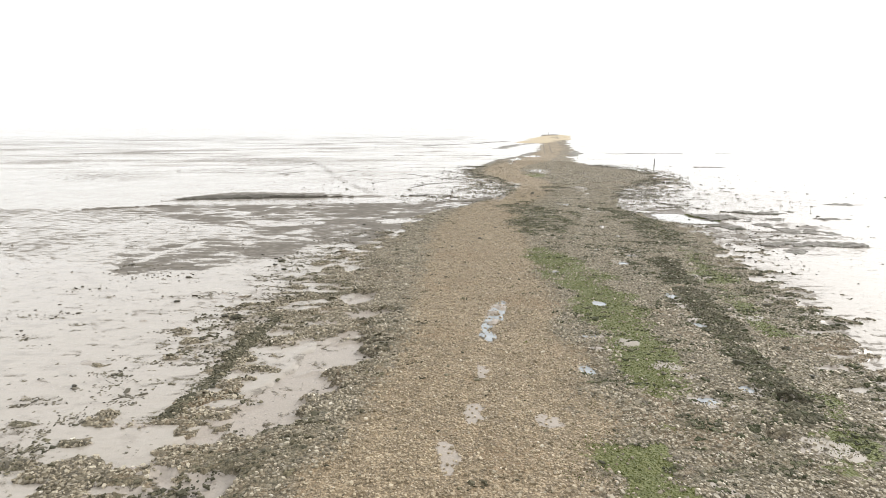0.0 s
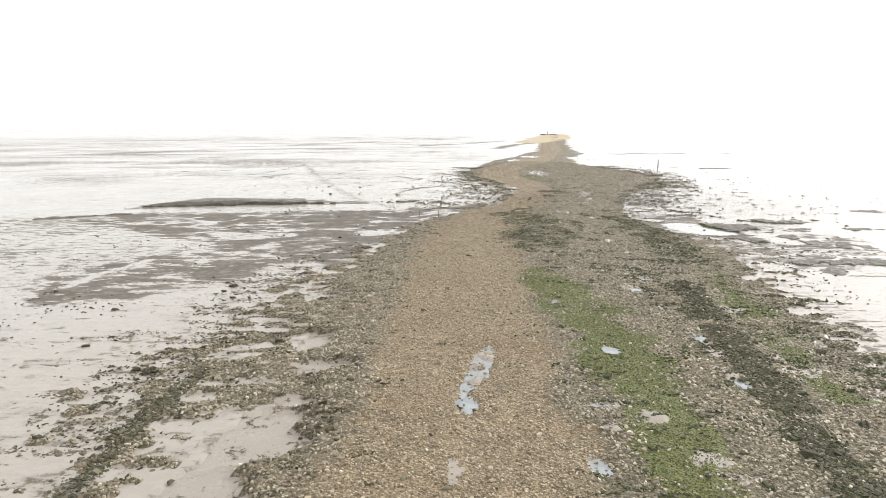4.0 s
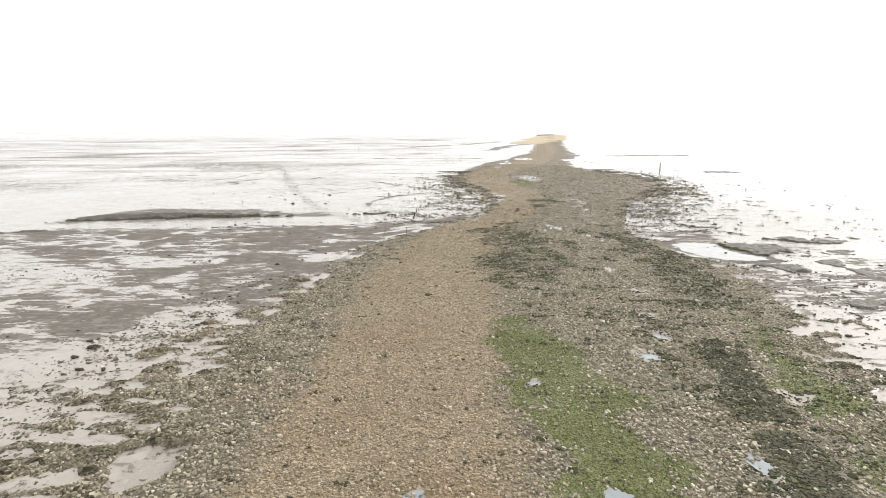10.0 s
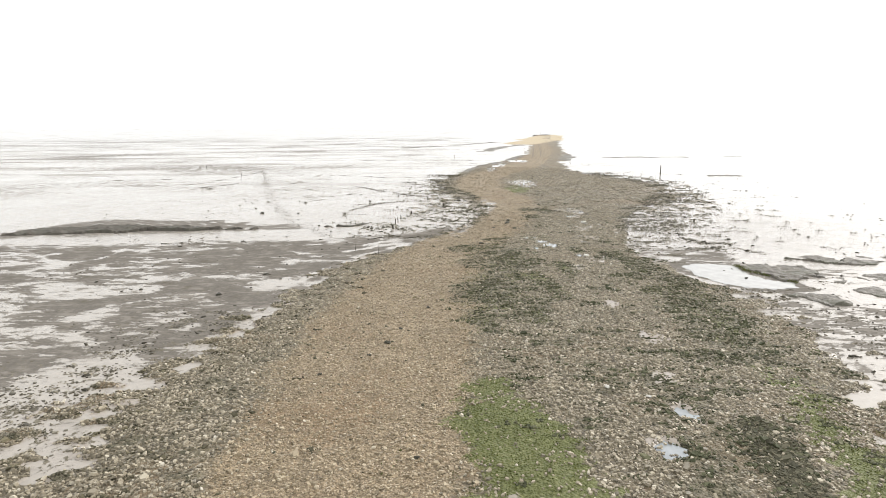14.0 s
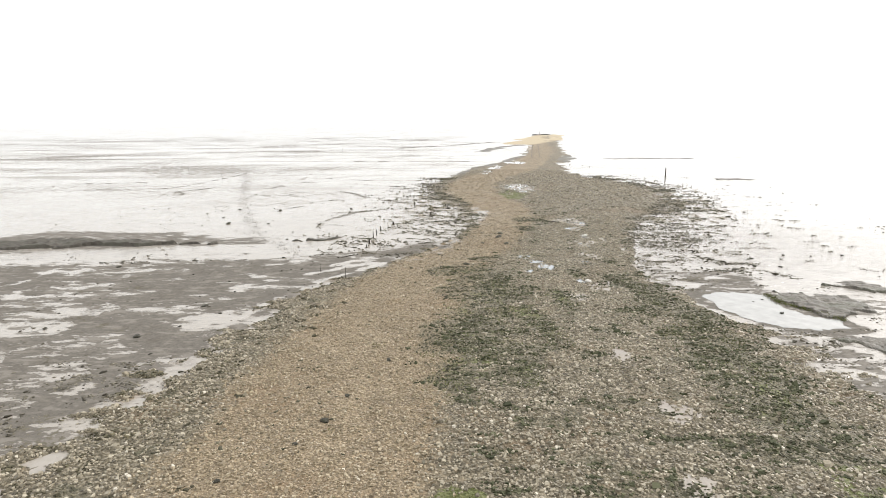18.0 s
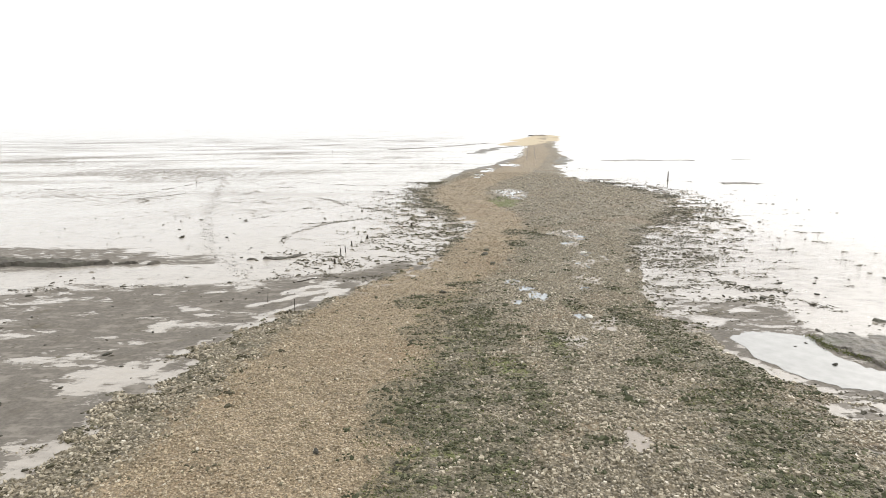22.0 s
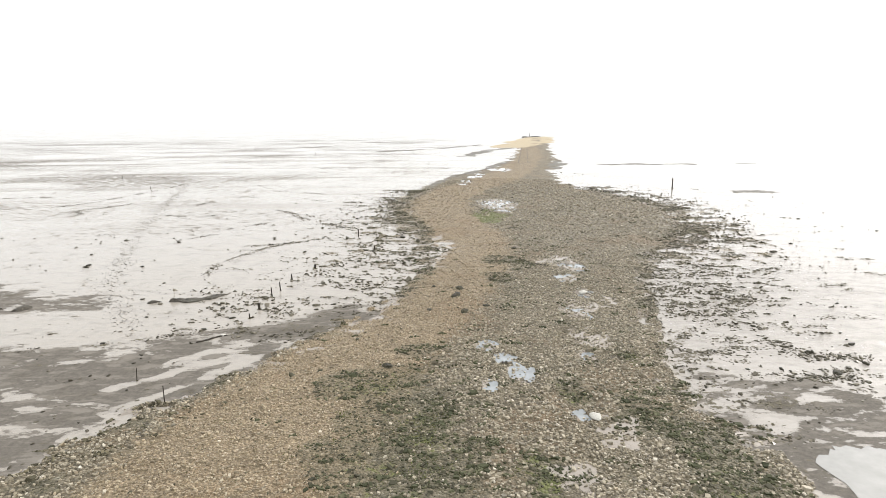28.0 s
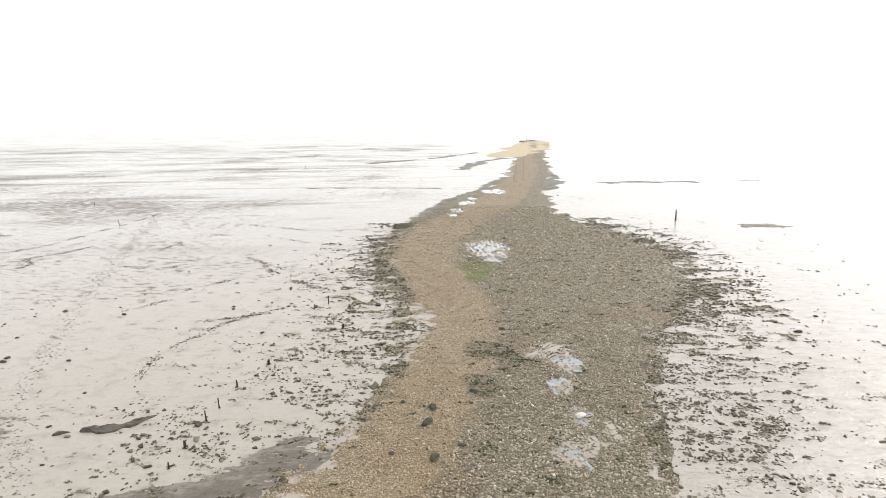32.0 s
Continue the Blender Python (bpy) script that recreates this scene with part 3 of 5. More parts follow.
ROCK = grain_material("weedy_rock", (0.03, 0.027, 0.02), (0.085, 0.075, 0.058), 0.6, 14.0, 0.8, 0.03, third=(0.045, 0.047, 0.025))
PALE_ROCK = grain_material("pale_stone", (0.38, 0.36, 0.32), (0.6, 0.58, 0.53), 0.6, 14.0, 0.5, 0.02)


# ---------------------------------------------------------------- mesh helpers
def mesh_from(name, verts, faces, mat, smooth=True, attrs=None):
    me = bpy.data.meshes.new(name)
    verts, faces = np.asarray(verts, np.float32), np.asarray(faces, np.int32)
    k = faces.shape[1]
    me.vertices.add(len(verts))
    me.vertices.foreach_set("co", verts.ravel())
    me.loops.add(faces.size)
    me.loops.foreach_set("vertex_index", faces.ravel())
    me.polygons.add(len(faces))
    me.polygons.foreach_set("loop_start", np.arange(0, faces.size, k, dtype=np.int32))
    me.polygons.foreach_set("use_smooth", np.full(len(faces), smooth))
    me.update(calc_edges=True)
    for key, values in (attrs or {}).items():
        a = me.attributes.new(key, "FLOAT", "POINT")
        a.data.foreach_set("value", np.asarray(values, np.float32).ravel())
    me.materials.append(mat)
    return me


def grid_mesh(name, xs, ys, height, mat, attrs, keep=None, smooth=True):
    X, Y = np.meshgrid(xs, ys)
    nx = len(xs)
    i = np.arange(len(ys) - 1)[:, None] * nx + np.arange(nx - 1)[None, :]
    faces = np.stack([i, i + 1, i + nx + 1, i + nx], -1).reshape(-1, 4)
    verts = np.stack([X, Y, height], -1).reshape(-1, 3)
    if keep is not None:
        faces = faces[keep.ravel()[faces].any(1)]
        used = np.unique(faces)
        remap = np.zeros(len(verts), np.int64)
        remap[used] = np.arange(len(used))
        verts, faces = verts[used], remap[faces]
        attrs = {k: v.ravel()[used] for k, v in attrs.items()}
    return mesh_from(name, verts, faces, mat, smooth, attrs)


def growing(start, stop, step, growth):
    out, s = [start], step
    sign = 1 if stop > start else -1
    while (stop - out[-1]) * sign > 0:
        out.append(out[-1] + sign * s)
        s *= growth
    return out[1:]


def part(name, bm, mat, parent, label=""):
    me = bpy.data.meshes.new(name)
    bm.to_mesh(me)
    bm.free()
    me.materials.append(mat)
    ob = new(name, me)
    ob.parent = parent
    if label:
        tagged(ob, label)
    return ob


# ---------------------------------------------------------------- the ground
near_x, near_y = np.arange(-24, 30.01, 0.17), np.arange(6, 74.01, 0.17)
xs = np.array(growing(-24, -3600, 0.25, 1.09)[::-1] + list(near_x) + growing(30, 3600, 0.25, 1.09))
ys = np.array(growing(6, -700, 0.4, 1.25)[::-1] + list(near_y) + growing(74, 4300, 0.25, 1.035))
GX, GY = np.meshgrid(xs, ys)
gsd = sd_poly(GX, GY, SPIT)
drained = sstep(-1.0, 0.8, sd_poly(GX, GY, DRAINED) + 0.5 + 0.5 * fbm(GX, GY, 3.0, 61)) * (0.7 + 0.24 * sstep(-11, -6, GX) * sstep(36, 40, GY) + 0.1 * fbm(GX, GY, 3.0, 63) + 0.36 * fbm(GX * 0.45, GY * 1.25, 1.3, 64, 3) + 0.3 * fbm(GX * 0.6, GY * 1.3, 0.7, 68, 2))
drained += 0.16 * sstep(0.5, -1.0, np.hypot((GX + 5) / 4, (GY - 32) / 5.5) - 1) * sstep(0.3, -0.5, gsd)
drained = np.maximum(drained, (0.46 + 0.16 * fbm(GX, GY, 3.5, 65)) * sstep(-1.5, 1.5, sd_poly(GX, GY, DRAINED_SOFT)))
drained -= 0.36 * sstep(-0.6, 0.6, many(GX, GY, WET_PATCHES) + 0.3 * fbm(GX, GY, 2.0, 67))
for line in CREEKS:
    drained -= 0.8 * sstep(-0.5, -0.05, fbm(GX, GY, 1.3, 69, 2)) * np.exp(-((d_line(GX, GY, line) + 0.1 * fbm(GX, GY, 0.8, 70, 2)) / 0.17) ** 2)
left_far = sstep(4, -25, GX - 0.1 * GY) * sstep(52, 90, GY)
left_side = sstep(10, 0, GX - 0.1 * np.maximum(GY - 60, 0))
drained = np.maximum(drained, left_side * sstep(48, 70, GY) * (0.16 + 0.2 * left_far + 0.3 * fbm(GX, GY * 1.6, 14, 71)))
drained = np.maximum(drained, left_side * (0.24 + 0.22 * fbm(GX, GY, 5.0, 73)) * sstep(46, 40, GY))
drained = np.maximum(drained, sstep(90, 135, GY) * sstep(0, -50, GX) * (0.3 + 0.12 * fbm(GX, GY * 2.5, 60, 75) + 0.14 * fbm(GX * 0.5, GY * 2, 14, 74, 3)))
# the grey tone fades out far away, whitening the mud in place of haze
drained *= sstep(480, 260, GY)
right_side = (GX > 9 + 0.15 * np.maximum(GY - 60, 0)) & (gsd < 0)
drained = np.where(right_side, 0.02 + (0.24 + 0.3 * sstep(46, 40, GY)) * np.exp(-np.maximum(-gsd, 0) / 3.0) * sstep(90, 60, GY) + 0.14 * fbm(GX, GY, 5.0, 77), drained)
drained = np.maximum(drained, (0.78 + 0.3 * fbm(GX * 0.5, GY * 1.2, 0.9, 88, 3)) * sstep(-0.6, 0.2, sd_poly(GX, GY, DRAINED_RIGHT) + 0.3 * fbm(GX, GY, 1.5, 76)))
bank_flat = [(-22.4, 47.9), (-22.6, 50.6), (-20.5, 53.6), (-17, 54.8), (-13.3, 54.2), (-9, 52.6), (-6.2, 51.6), (-5.2, 50.3), (-8.0, 49.2), (-14.0, 49.0), (-18.3, 48.4)]
drained = np.maximum(drained, 0.7 * sstep(-1.0, 0.6, sd_poly(GX, GY, bank_flat) + 0.9 * fbm(GX * 0.6, GY * 1.2, 1.6, 81, 4)))
drained -= 0.6 * sstep(-0.5, 0.3, many(GX, GY, [(13.7, 42.1, 0.45, 0.3, 0), (14.2, 41.4, 0.4, 0.5, 30), (15.8, 42.4, 0.4, 0.2, 0), (13.2, 43.2, 0.5, 0.3, 0)]) + 0.4 * fbm(GX, GY, 0.8, 86, 2))
slab_flat = sstep(-0.5, 0.5, many(GX, GY, [(18.8, 33.5, 4.6, 8.0, -10)]))
drained = np.maximum(drained, slab_flat * (0.43 + 0.34 * fbm(GX * 0.5, GY * 1.3, 1.6, 78, 4)))
beside = sstep(-0.6, 0.5, many(GX, GY, [(15.8, 33.0, 2.4, 5.0, -8)]))
drained = np.maximum(drained, beside * (0.5 + 0.3 * fbm(GX * 0.5, GY * 1.2, 1.2, 82, 4)))
near_edge = np.exp(-np.maximum(-gsd, 0) / 1.4)
left_fringe = sstep(-4, 1.5, sd_poly(GX, GY, FRINGE_LEFT))
right_fringe = sstep(-2.5, 1, sd_poly(GX, GY, FRINGE_RIGHT))
mweed = 0.2 * near_edge + 0.2 * left_fringe + 0.14 * right_fringe + 0.16 * fbm(GX, GY, 3.0, 79) + 0.06
mweed = mweed + 0.16 * sstep(-0.3, 0.5, sd_poly(GX, GY, DRAINED_RIGHT)) + 0.3 * sstep(-0.8, 0.4, many(GX, GY, [(22.4, 50.8, 2.0, 0.5, 20)]))
mweed += sstep(2, -3, GX) * sstep(44, 34, GY) * (0.1 + 0.22 * fbm(GX * 0.5, GY * 1.1, 1.4, 80, 4))
mweed *= sstep(260, 150, GY)
rippled = sstep(-0.6, 0.7, many(GX, GY, [(21.5, 49.5, 7.5, 7.0, -20)]))
marks = np.where(GX < 8 + 0.1 * np.maximum(GY - 60, 0), 0.9, 0.7 * np.exp(-np.maximum(-gsd, 0) / 11.0)) * sstep(240, 110, GY)
marks = np.where(right_side & (GY > 40), 0.5 * marks, marks)
mweed += 0.3 * np.exp(-d_line(GX, GY, WINDROW_LEFT) / 0.35) - 0.05
mweed = np.maximum(mweed, 0.5 * sstep(-0.9, 0.4, many(GX, GY, MUD_WEED) + 0.5 * fbm(GX, GY, 0.7, 84, 3)))
for line in DARK_LINES:
    mweed = np.maximum(mweed, 0.42 * np.exp(-((d_line(GX, GY, line) + 0.12 * fbm(GX, GY, 1.5, 83, 2)) / (0.2 + 0.004 * np.maximum(GY - 46, 0))) ** 2) * sstep(-0.5, 0.1, fbm(GX, GY, 2.5, 85, 2)) + 0.05)
for line in FAR_LINES:
    mweed = np.maximum(mweed, 0.5 * np.exp(-((d_line(GX, GY, line) + 0.4 * fbm(GX, GY, 5.0, 83, 2)) / 0.8) ** 2))
gz = mud_height(GX, GY)
gz = np.where(sd_poly(GX, GY, POOL) > -0.5, gz * 0.1, gz)
gz = np.where(gsd > 2.0, gz - 0.15, gz)
ground = new("ground", grid_mesh("ground", xs, ys, gz, MUD, {"drained": drained, "weed": mweed, "marks": marks, "relief": sstep(170, 40, GY) * (1 + 2.5 * rippled), "streaks": 0.4 * sstep(62, 100, GY) * sstep(12, -20, GX - 0.1 * GY) * sstep(2500, 700, GY)}))
tagged(ground, "pale wet tidal mudflat with a glossy film of water", "mudflat", kind="structure")

# the shingle causeway that rises out of the mud
def surface(x, y):
    """Height of the shingle and how much sandy track, algae, weed and silt lies on it."""
    sd, z, n1, n2, rut = spit_fields(x, y)
    half = np.interp(y, [0, 9, 14, 20, 30, 40, 48, 56, 66, 80, 100, 140, 380], [2.2, 2.3, 2.1, 2.1, 2.3, 2.4, 2.0, 1.5, 2.0, 2.4, 2.6, 2.5, 6.0])
    track = 0.95 * sstep(1.2, -0.9, rut - half + 0.45 * n1)
    track = np.maximum(track, 0.3 * sstep(70, 100, y))
    green = np.maximum(np.maximum(sd_poly(x, y, GRASS_MID), sd_poly(x, y, GRASS_NEAR)), np.maximum(0.8 * sd_poly(x, y, GRASS_RIGHT) - 0.1, 0.8 * sd_poly(x, y, GRASS_EDGE) - 0.2))
    green = 0.98 * sstep(-0.7, 0.8, green + 0.5 * n1 + 0.35 * fbm(x * 0.7, y * 1.2, 0.5, 94, 3))
    green = np.maximum(green, np.where(y > 60, 0.62, 0.42) * sstep(-0.6, 0.8, many(x, y, GREEN_BITS) + 0.8 * n1))
    green = np.maximum(green, 0.33 * sstep(-0.8, 1.0, np.maximum(sd_poly(x, y, WEED_MID), sd_poly(x, y, WEED_RIGHT))))
    weed = np.maximum(sd_poly(x, y, WEED_MID), sd_poly(x, y, WEED_RIGHT))
    weed = 0.86 * sstep(-1.1, 1.2, weed + 0.8 * n1)
    weed = np.maximum(weed, 0.74 * sstep(-0.4, 0.5, many(x, y, WEED_BITS) + 0.4 * n1))
    weed = np.maximum(weed, 0.8 * sstep(-0.4, 0.5, many(x, y, GREEN_BITS[1:]) + 0.5 * n1))
    row_w = np.interp(y, [10, 14, 20, 25], [0.42, 0.45, 0.5, 0.42])
    row = np.minimum.reduce([d_line(x, y, line) for line in WINDROWS])
    row = np.exp(-((np.maximum(row - 0.1, 0) + 0.22 * n2 + 0.12 * n1) / row_w) ** 2)
    weed = np.maximum(weed, 1.45 * row)
    weed = np.maximum(weed, 1.1 * np.exp(-((d_line(x, y, WINDROW_LEFT) + 0.15 * n2) / 0.34) ** 2))
    weed = np.maximum(weed, 1.2 * np.exp(-(d_line(x, y, DARK_BAND) / 1.4) ** 2))
    weed = np.maximum(weed, (0.4 + 0.12 * n1) * sstep(1.6, 0.2, sd) + 0.04 * sstep(0.3, -0.6, sd))
    weed = np.maximum(weed, (0.19 + 0.12 * sstep(36, 27, y) + 0.1 * sstep(6, 9, x) * sstep(34, 28, y) + 0.16 * n1) * (1 - track))
    weed = weed + (0.34 * fbm(x, y, 1.0, 91, 4) + 0.4 * (1 - 0.55 * sstep(46, 62, y)) * fbm(x * 0.6, y * 1.25, 0.42, 93, 3)) * (1 - 0.6 * track) * (1 - 0.7 * row)
    green = green * (1 - row) + 0.3 * fbm(x, y, 1.1, 95, 4) * sstep(0.05, 0.6, green)
    silt = sstep(-0.6, 0.2, many(x, y, PUDDLES) + 0.2 * n1) * 0.7
    silt = np.maximum(silt, 0.75 * sstep(-0.6, 0.4, many(x, y, SILT_SPOTS) + 0.7 * n1 + 0.8 * fbm(x, y, 0.3, 98, 2)))
    silt = np.maximum(silt, 0.7 * sstep(0.075, -0.01, z + 0.05 * fbm(x * 0.6, y * 1.2, 0.3, 96, 2)))
    z = z + 0.05 * row * (1 + n2)
    return z, track, green, weed, silt, sd


sx = np.concatenate([np.arange(-15, -11, 0.5), np.arange(-11, 30.0, 0.115), np.arange(30, 80, 0.7)])
sy = np.array(growing(5.0, -66, 0.3, 1.1)[::-1] + list(np.arange(5.0, 66, 0.115)) + growing(66, 384, 0.13, 1.018))
SX, SY = np.meshgrid(sx, sy)
sz, track, green, weed, silt, sedge = surface(SX, SY)
causeway = new("shingle_causeway", grid_mesh("shingle_causeway", sx, sy, sz, SHINGLE, {"track": track, "green": green, "weed": weed, "silt": silt}, keep=sz > -0.08))
tagged(causeway, "low brown shingle causeway winding out across the mud", "causeway", kind="structure")



def lookup(x, y):
    """The fields of surface() at many places, read between the sheet's own corners."""
    ix, iy = np.clip(np.searchsorted(sx, x) - 1, 0, len(sx) - 2), np.clip(np.searchsorted(sy, y) - 1, 0, len(sy) - 2)
    u, v = np.clip((x - sx[ix]) / (sx[ix + 1] - sx[ix]), 0, 1), np.clip((y - sy[iy]) / (sy[iy + 1] - sy[iy]), 0, 1)
    return [(a[iy, ix] * (1 - u) + a[iy, ix + 1] * u) * (1 - v) + (a[iy + 1, ix] * (1 - u) + a[iy + 1, ix + 1] * u) * v for a in (sz, track, green, weed, silt, sedge)]


# the puddles
for px, py, rx, ry, ang in PUDDLES:
    a = np.linspace(0, 2 * math.pi, 64, endpoint=False)
    c, s = math.cos(radians(ang)), math.sin(radians(ang))
    rr = 1.15 + 0.16 * np.sin(3 * a + px) + 0.16 * np.sin(5 * a + py) + 0.25 * np.sin(2 * a + 3 * px) + 0.12 * np.sin(8 * a + 2 * py) + 0.1 * np.sin(13 * a + px + py)
    u, v = rr * rx * np.cos(a), rr * ry * np.sin(a)
    base = float(np.mean(crest_height(px + 0.6 * (u * c - v * s), py + 0.6 * (u * s + v * c))))
    bm = bmesh.new()
    bm.faces.new([bm.verts.new((uu * c - vv * s, uu * s + vv * c, 0)) for uu, vv in zip(u, v)])
    me = bpy.data.meshes.new("puddle")
    bm.to_mesh(me)
    bm.free()
    me.materials.append(WATER)
    ob = new("puddle", me)
    ob.location = (px, py, base - (0.034 if py < 30 else 0.03))
    tagged(ob, "still shallow rainwater puddle lying on brown shingle", "puddle", "puddles on the causeway")
bm = bmesh.new()
mx, my = 15.9, 38.3
rim = []
for (ax, ay), (bx, by) in zip(POOL[::-1], POOL[::-1][1:] + POOL[::-1][:1]):
    for k in range(6):
        rim.append((ax + (bx - ax) * k / 6 - mx + 0.07 * math.sin(5.1 * k + ax * 7), ay + (by - ay) * k / 6 - my + 0.07 * math.sin(3.7 * k + ay * 5)))
bm.faces.new([bm.verts.new((x, y, 0)) for x, y in rim])
me = bpy.data.meshes.new("tidal_pool")
bm.to_mesh(me)
bm.free()
me.materials.append(SILTY_WATER)
pool = new("tidal_pool", me)
pool.location = (mx, my, 0.008)
tagged(pool, "bright tidal pool beside the edge of the shingle", "pool")

# ---------------------------------------------------------------- scattered small pieces
rng = np.random.default_rng(5)
CUBE = np.array([(-1, -1, -1), (1, -1, -1), (1, 1, -1), (-1, 1, -1), (-1, -1, 1), (1, -1, 1), (1, 1, 1), (-1, 1, 1)], float) * (1, 1, 0.8)
CUBE[4:, :2] *= 0.7
CUBE_TRIS = np.array([(4, 5, 6), (4, 6, 7), (0, 1, 5), (0, 5, 4), (1, 2, 6), (1, 6, 5), (2, 3, 7), (2, 7, 6), (3, 0, 4), (3, 4, 7)])
# a flat stone with six uneven sides
STONE = np.array([(r * math.cos(a), r * math.sin(a), z) for r, z in ((1.0, -0.6), (0.78, 0.5)) for a in (0.1, 1.3, 2.5, 3.9, 5.1)])
STONE_TRIS = np.array([(5, 6, 7), (5, 7, 8), (5, 8, 9)] + [t for k in range(5) for t in ((k, (k + 1) % 5, 5 + (k + 1) % 5), (k, 5 + (k + 1) % 5, 5 + k))])
PHI = (1 + 5 ** 0.5) / 2
ICO = np.array([(-1, PHI, 0), (1, PHI, 0), (-1, -PHI, 0), (1, -PHI, 0), (0, -1, PHI), (0, 1, PHI), (0, -1, -PHI), (0, 1, -PHI),
                (PHI, 0, -1), (PHI, 0, 1), (-PHI, 0, -1), (-PHI, 0, 1)]) / math.sqrt(1 + PHI * PHI)
ICO_TRIS = np.array([(0, 11, 5), (0, 5, 1), (0, 1, 7), (0, 7, 10), (0, 10, 11), (1, 5, 9), (5, 11, 4), (11, 10, 2), (10, 7, 6), (7, 1, 8),
                     (3, 9, 4), (3, 4, 2), (3, 2, 6), (3, 6, 8), (3, 8, 9), (4, 9, 5), (2, 4, 11), (6, 2, 10), (8, 6, 7), (9, 8, 1)])


def scatter(name, shape, tris, x, y, z, size, flat, jitter, mat, smooth=True):
    """One mesh of many small lumps, each turned, squashed and bent in its own way."""
    k = len(x)
    v = shape[None] * (1 + jitter * rng.uniform(-1, 1, (k, len(shape), 1)))
    v = v * np.stack([rng.uniform(0.75, 1.25, k), rng.uniform(0.55, 0.95, k), flat * rng.uniform(0.7, 1.3, k)], -1)[:, None, :]
    tilt = rng.normal(0, 0.25, (k, 2))
    v[:, :, 2] += v[:, :, 0] * tilt[:, :1] + v[:, :, 1] * tilt[:, 1:]
    a = rng.uniform(0, 2 * math.pi, k)
    c, s = np.cos(a)[:, None], np.sin(a)[:, None]
    v = np.stack([v[:, :, 0] * c - v[:, :, 1] * s, v[:, :, 0] * s + v[:, :, 1] * c, v[:, :, 2]], -1) * size[:, None, None]
    v += np.stack([x, y, z], -1)[:, None, :]
    f = tris[None] + (np.arange(k) * len(shape))[:, None, None]
    return new(name, mesh_from(name, v.reshape(-1, 3), f.reshape(-1, 3), mat, smooth))


def sample(k, x0, x1, y0, y1):
    # denser towards the near end of each strip
    return rng.uniform(x0, x1, k), rng.uniform(y0, y1, k)


px, py = sample(760000, -8, 26, 6.5, 100)
fz, ftrack, fgreen, fweed, fsilt, fsd = lookup(px, py)
pick = rng.uniform(0, 1, len(px))
dens = np.where(fz > 0.005, 0.42 + 0.38 * (1 - ftrack), 0) * (1 - 1.3 * np.clip(fgreen - 0.3, 0, 0.7)) * (1 - 0.7 * np.clip(fsilt, 0, 1)) * (0.1 + 0.9 * sstep(62, 48, py)) * (1 - 0.85 * sstep(0.35, 0.6, fweed))
ok = pick < dens
size = rng.lognormal(-3.4, 0.26, ok.sum()) * (1.02 - 0.17 * ftrack[ok]) * (1 + 0.9 * sstep(50, 80, py[ok]))
rim = many(px[ok], py[ok], PUDDLES)
pz = np.where((rim > -0.9) & (rng.uniform(0, 1, ok.sum()) < 0.75 - 0.4 * np.clip(rim, 0, 1)), np.maximum(fz[ok], crest_height(px[ok], py[ok]) - 0.038), fz[ok])
sandy = ftrack[ok] + rng.normal(0, 0.18, ok.sum()) > 0.5
for pick, mat, words in ((sandy, SAND_PEBBLE, "loose sandy tan pebbles of the worn track"), (~sandy, PEBBLE, "loose tan and grey pebbles and broken shells")):
    tagged(scatter("pebbles", STONE, STONE_TRIS, px[ok][pick], py[ok][pick], (pz + size * 0.33)[pick], size[pick], 0.68, 0.22, mat, False), words, "pebbles", kind="stuff")

TUFT = island_material("matted_weed", [(0.0, (0.0504, 0.0459, 0.0291)), (0.6, (0.0986, 0.0896, 0.0571)), (1.0, (0.213, 0.186, 0.119))], 0.8, gloss=0.15)
GREEN_TUFT = island_material("matted_green_weed", [(0.0, (0.0396, 0.0451, 0.0242)), (0.6, (0.0858, 0.0924, 0.0506)), (1.0, (0.176, 0.173, 0.105))], 0.8, gloss=0.15)
px, py = sample(420000, -8, 28, 8, 90)
wy = rng.uniform(10.6, 25.6, 14000)
heap = sum((line[::-1] for line in WINDROWS[::-1]), [])
wx = np.interp(wy, [p[1] for p in heap], [p[0] for p in heap]) + rng.normal(0, 0.26, 14000) + 0.12 * fbm(wy, wy * 0.3, 1.8, 15, 3)
ly = rng.uniform(11.2, 18.0, 2400)
lx = np.interp(ly, [p[1] for p in WINDROW_LEFT], [p[0] for p in WINDROW_LEFT]) + rng.normal(0, 0.14, 2400)
px, py = np.concatenate([px, wx, lx]), np.concatenate([py, wy, ly])
fz, ftrack, fgreen, fweed, fsilt, fsd = lookup(px, py)
fz = np.where((px < -4) & (py < 18.5), np.maximum(fz, 0.0), fz)
ok = (fz > -0.02) & (rng.uniform(0, 1, len(px)) < np.clip((fweed - 0.42) * 2.6, 0.0, 0.9)) & (rng.uniform(0, 1, len(px)) < 1.15 - fgreen)
size = rng.lognormal(-3.65, 0.38, ok.sum()) * (1 + 0.6 * sstep(50, 70, py[ok]))
kelp = scatter("seaweed", CUBE, CUBE_TRIS, px[ok], py[ok], fz[ok] + size * 0.05, size, 0.42, 0.4, KELP, False)
tagged(kelp, "dark brown clumps of stranded seaweed on the shingle", "seaweed", kind="stuff")

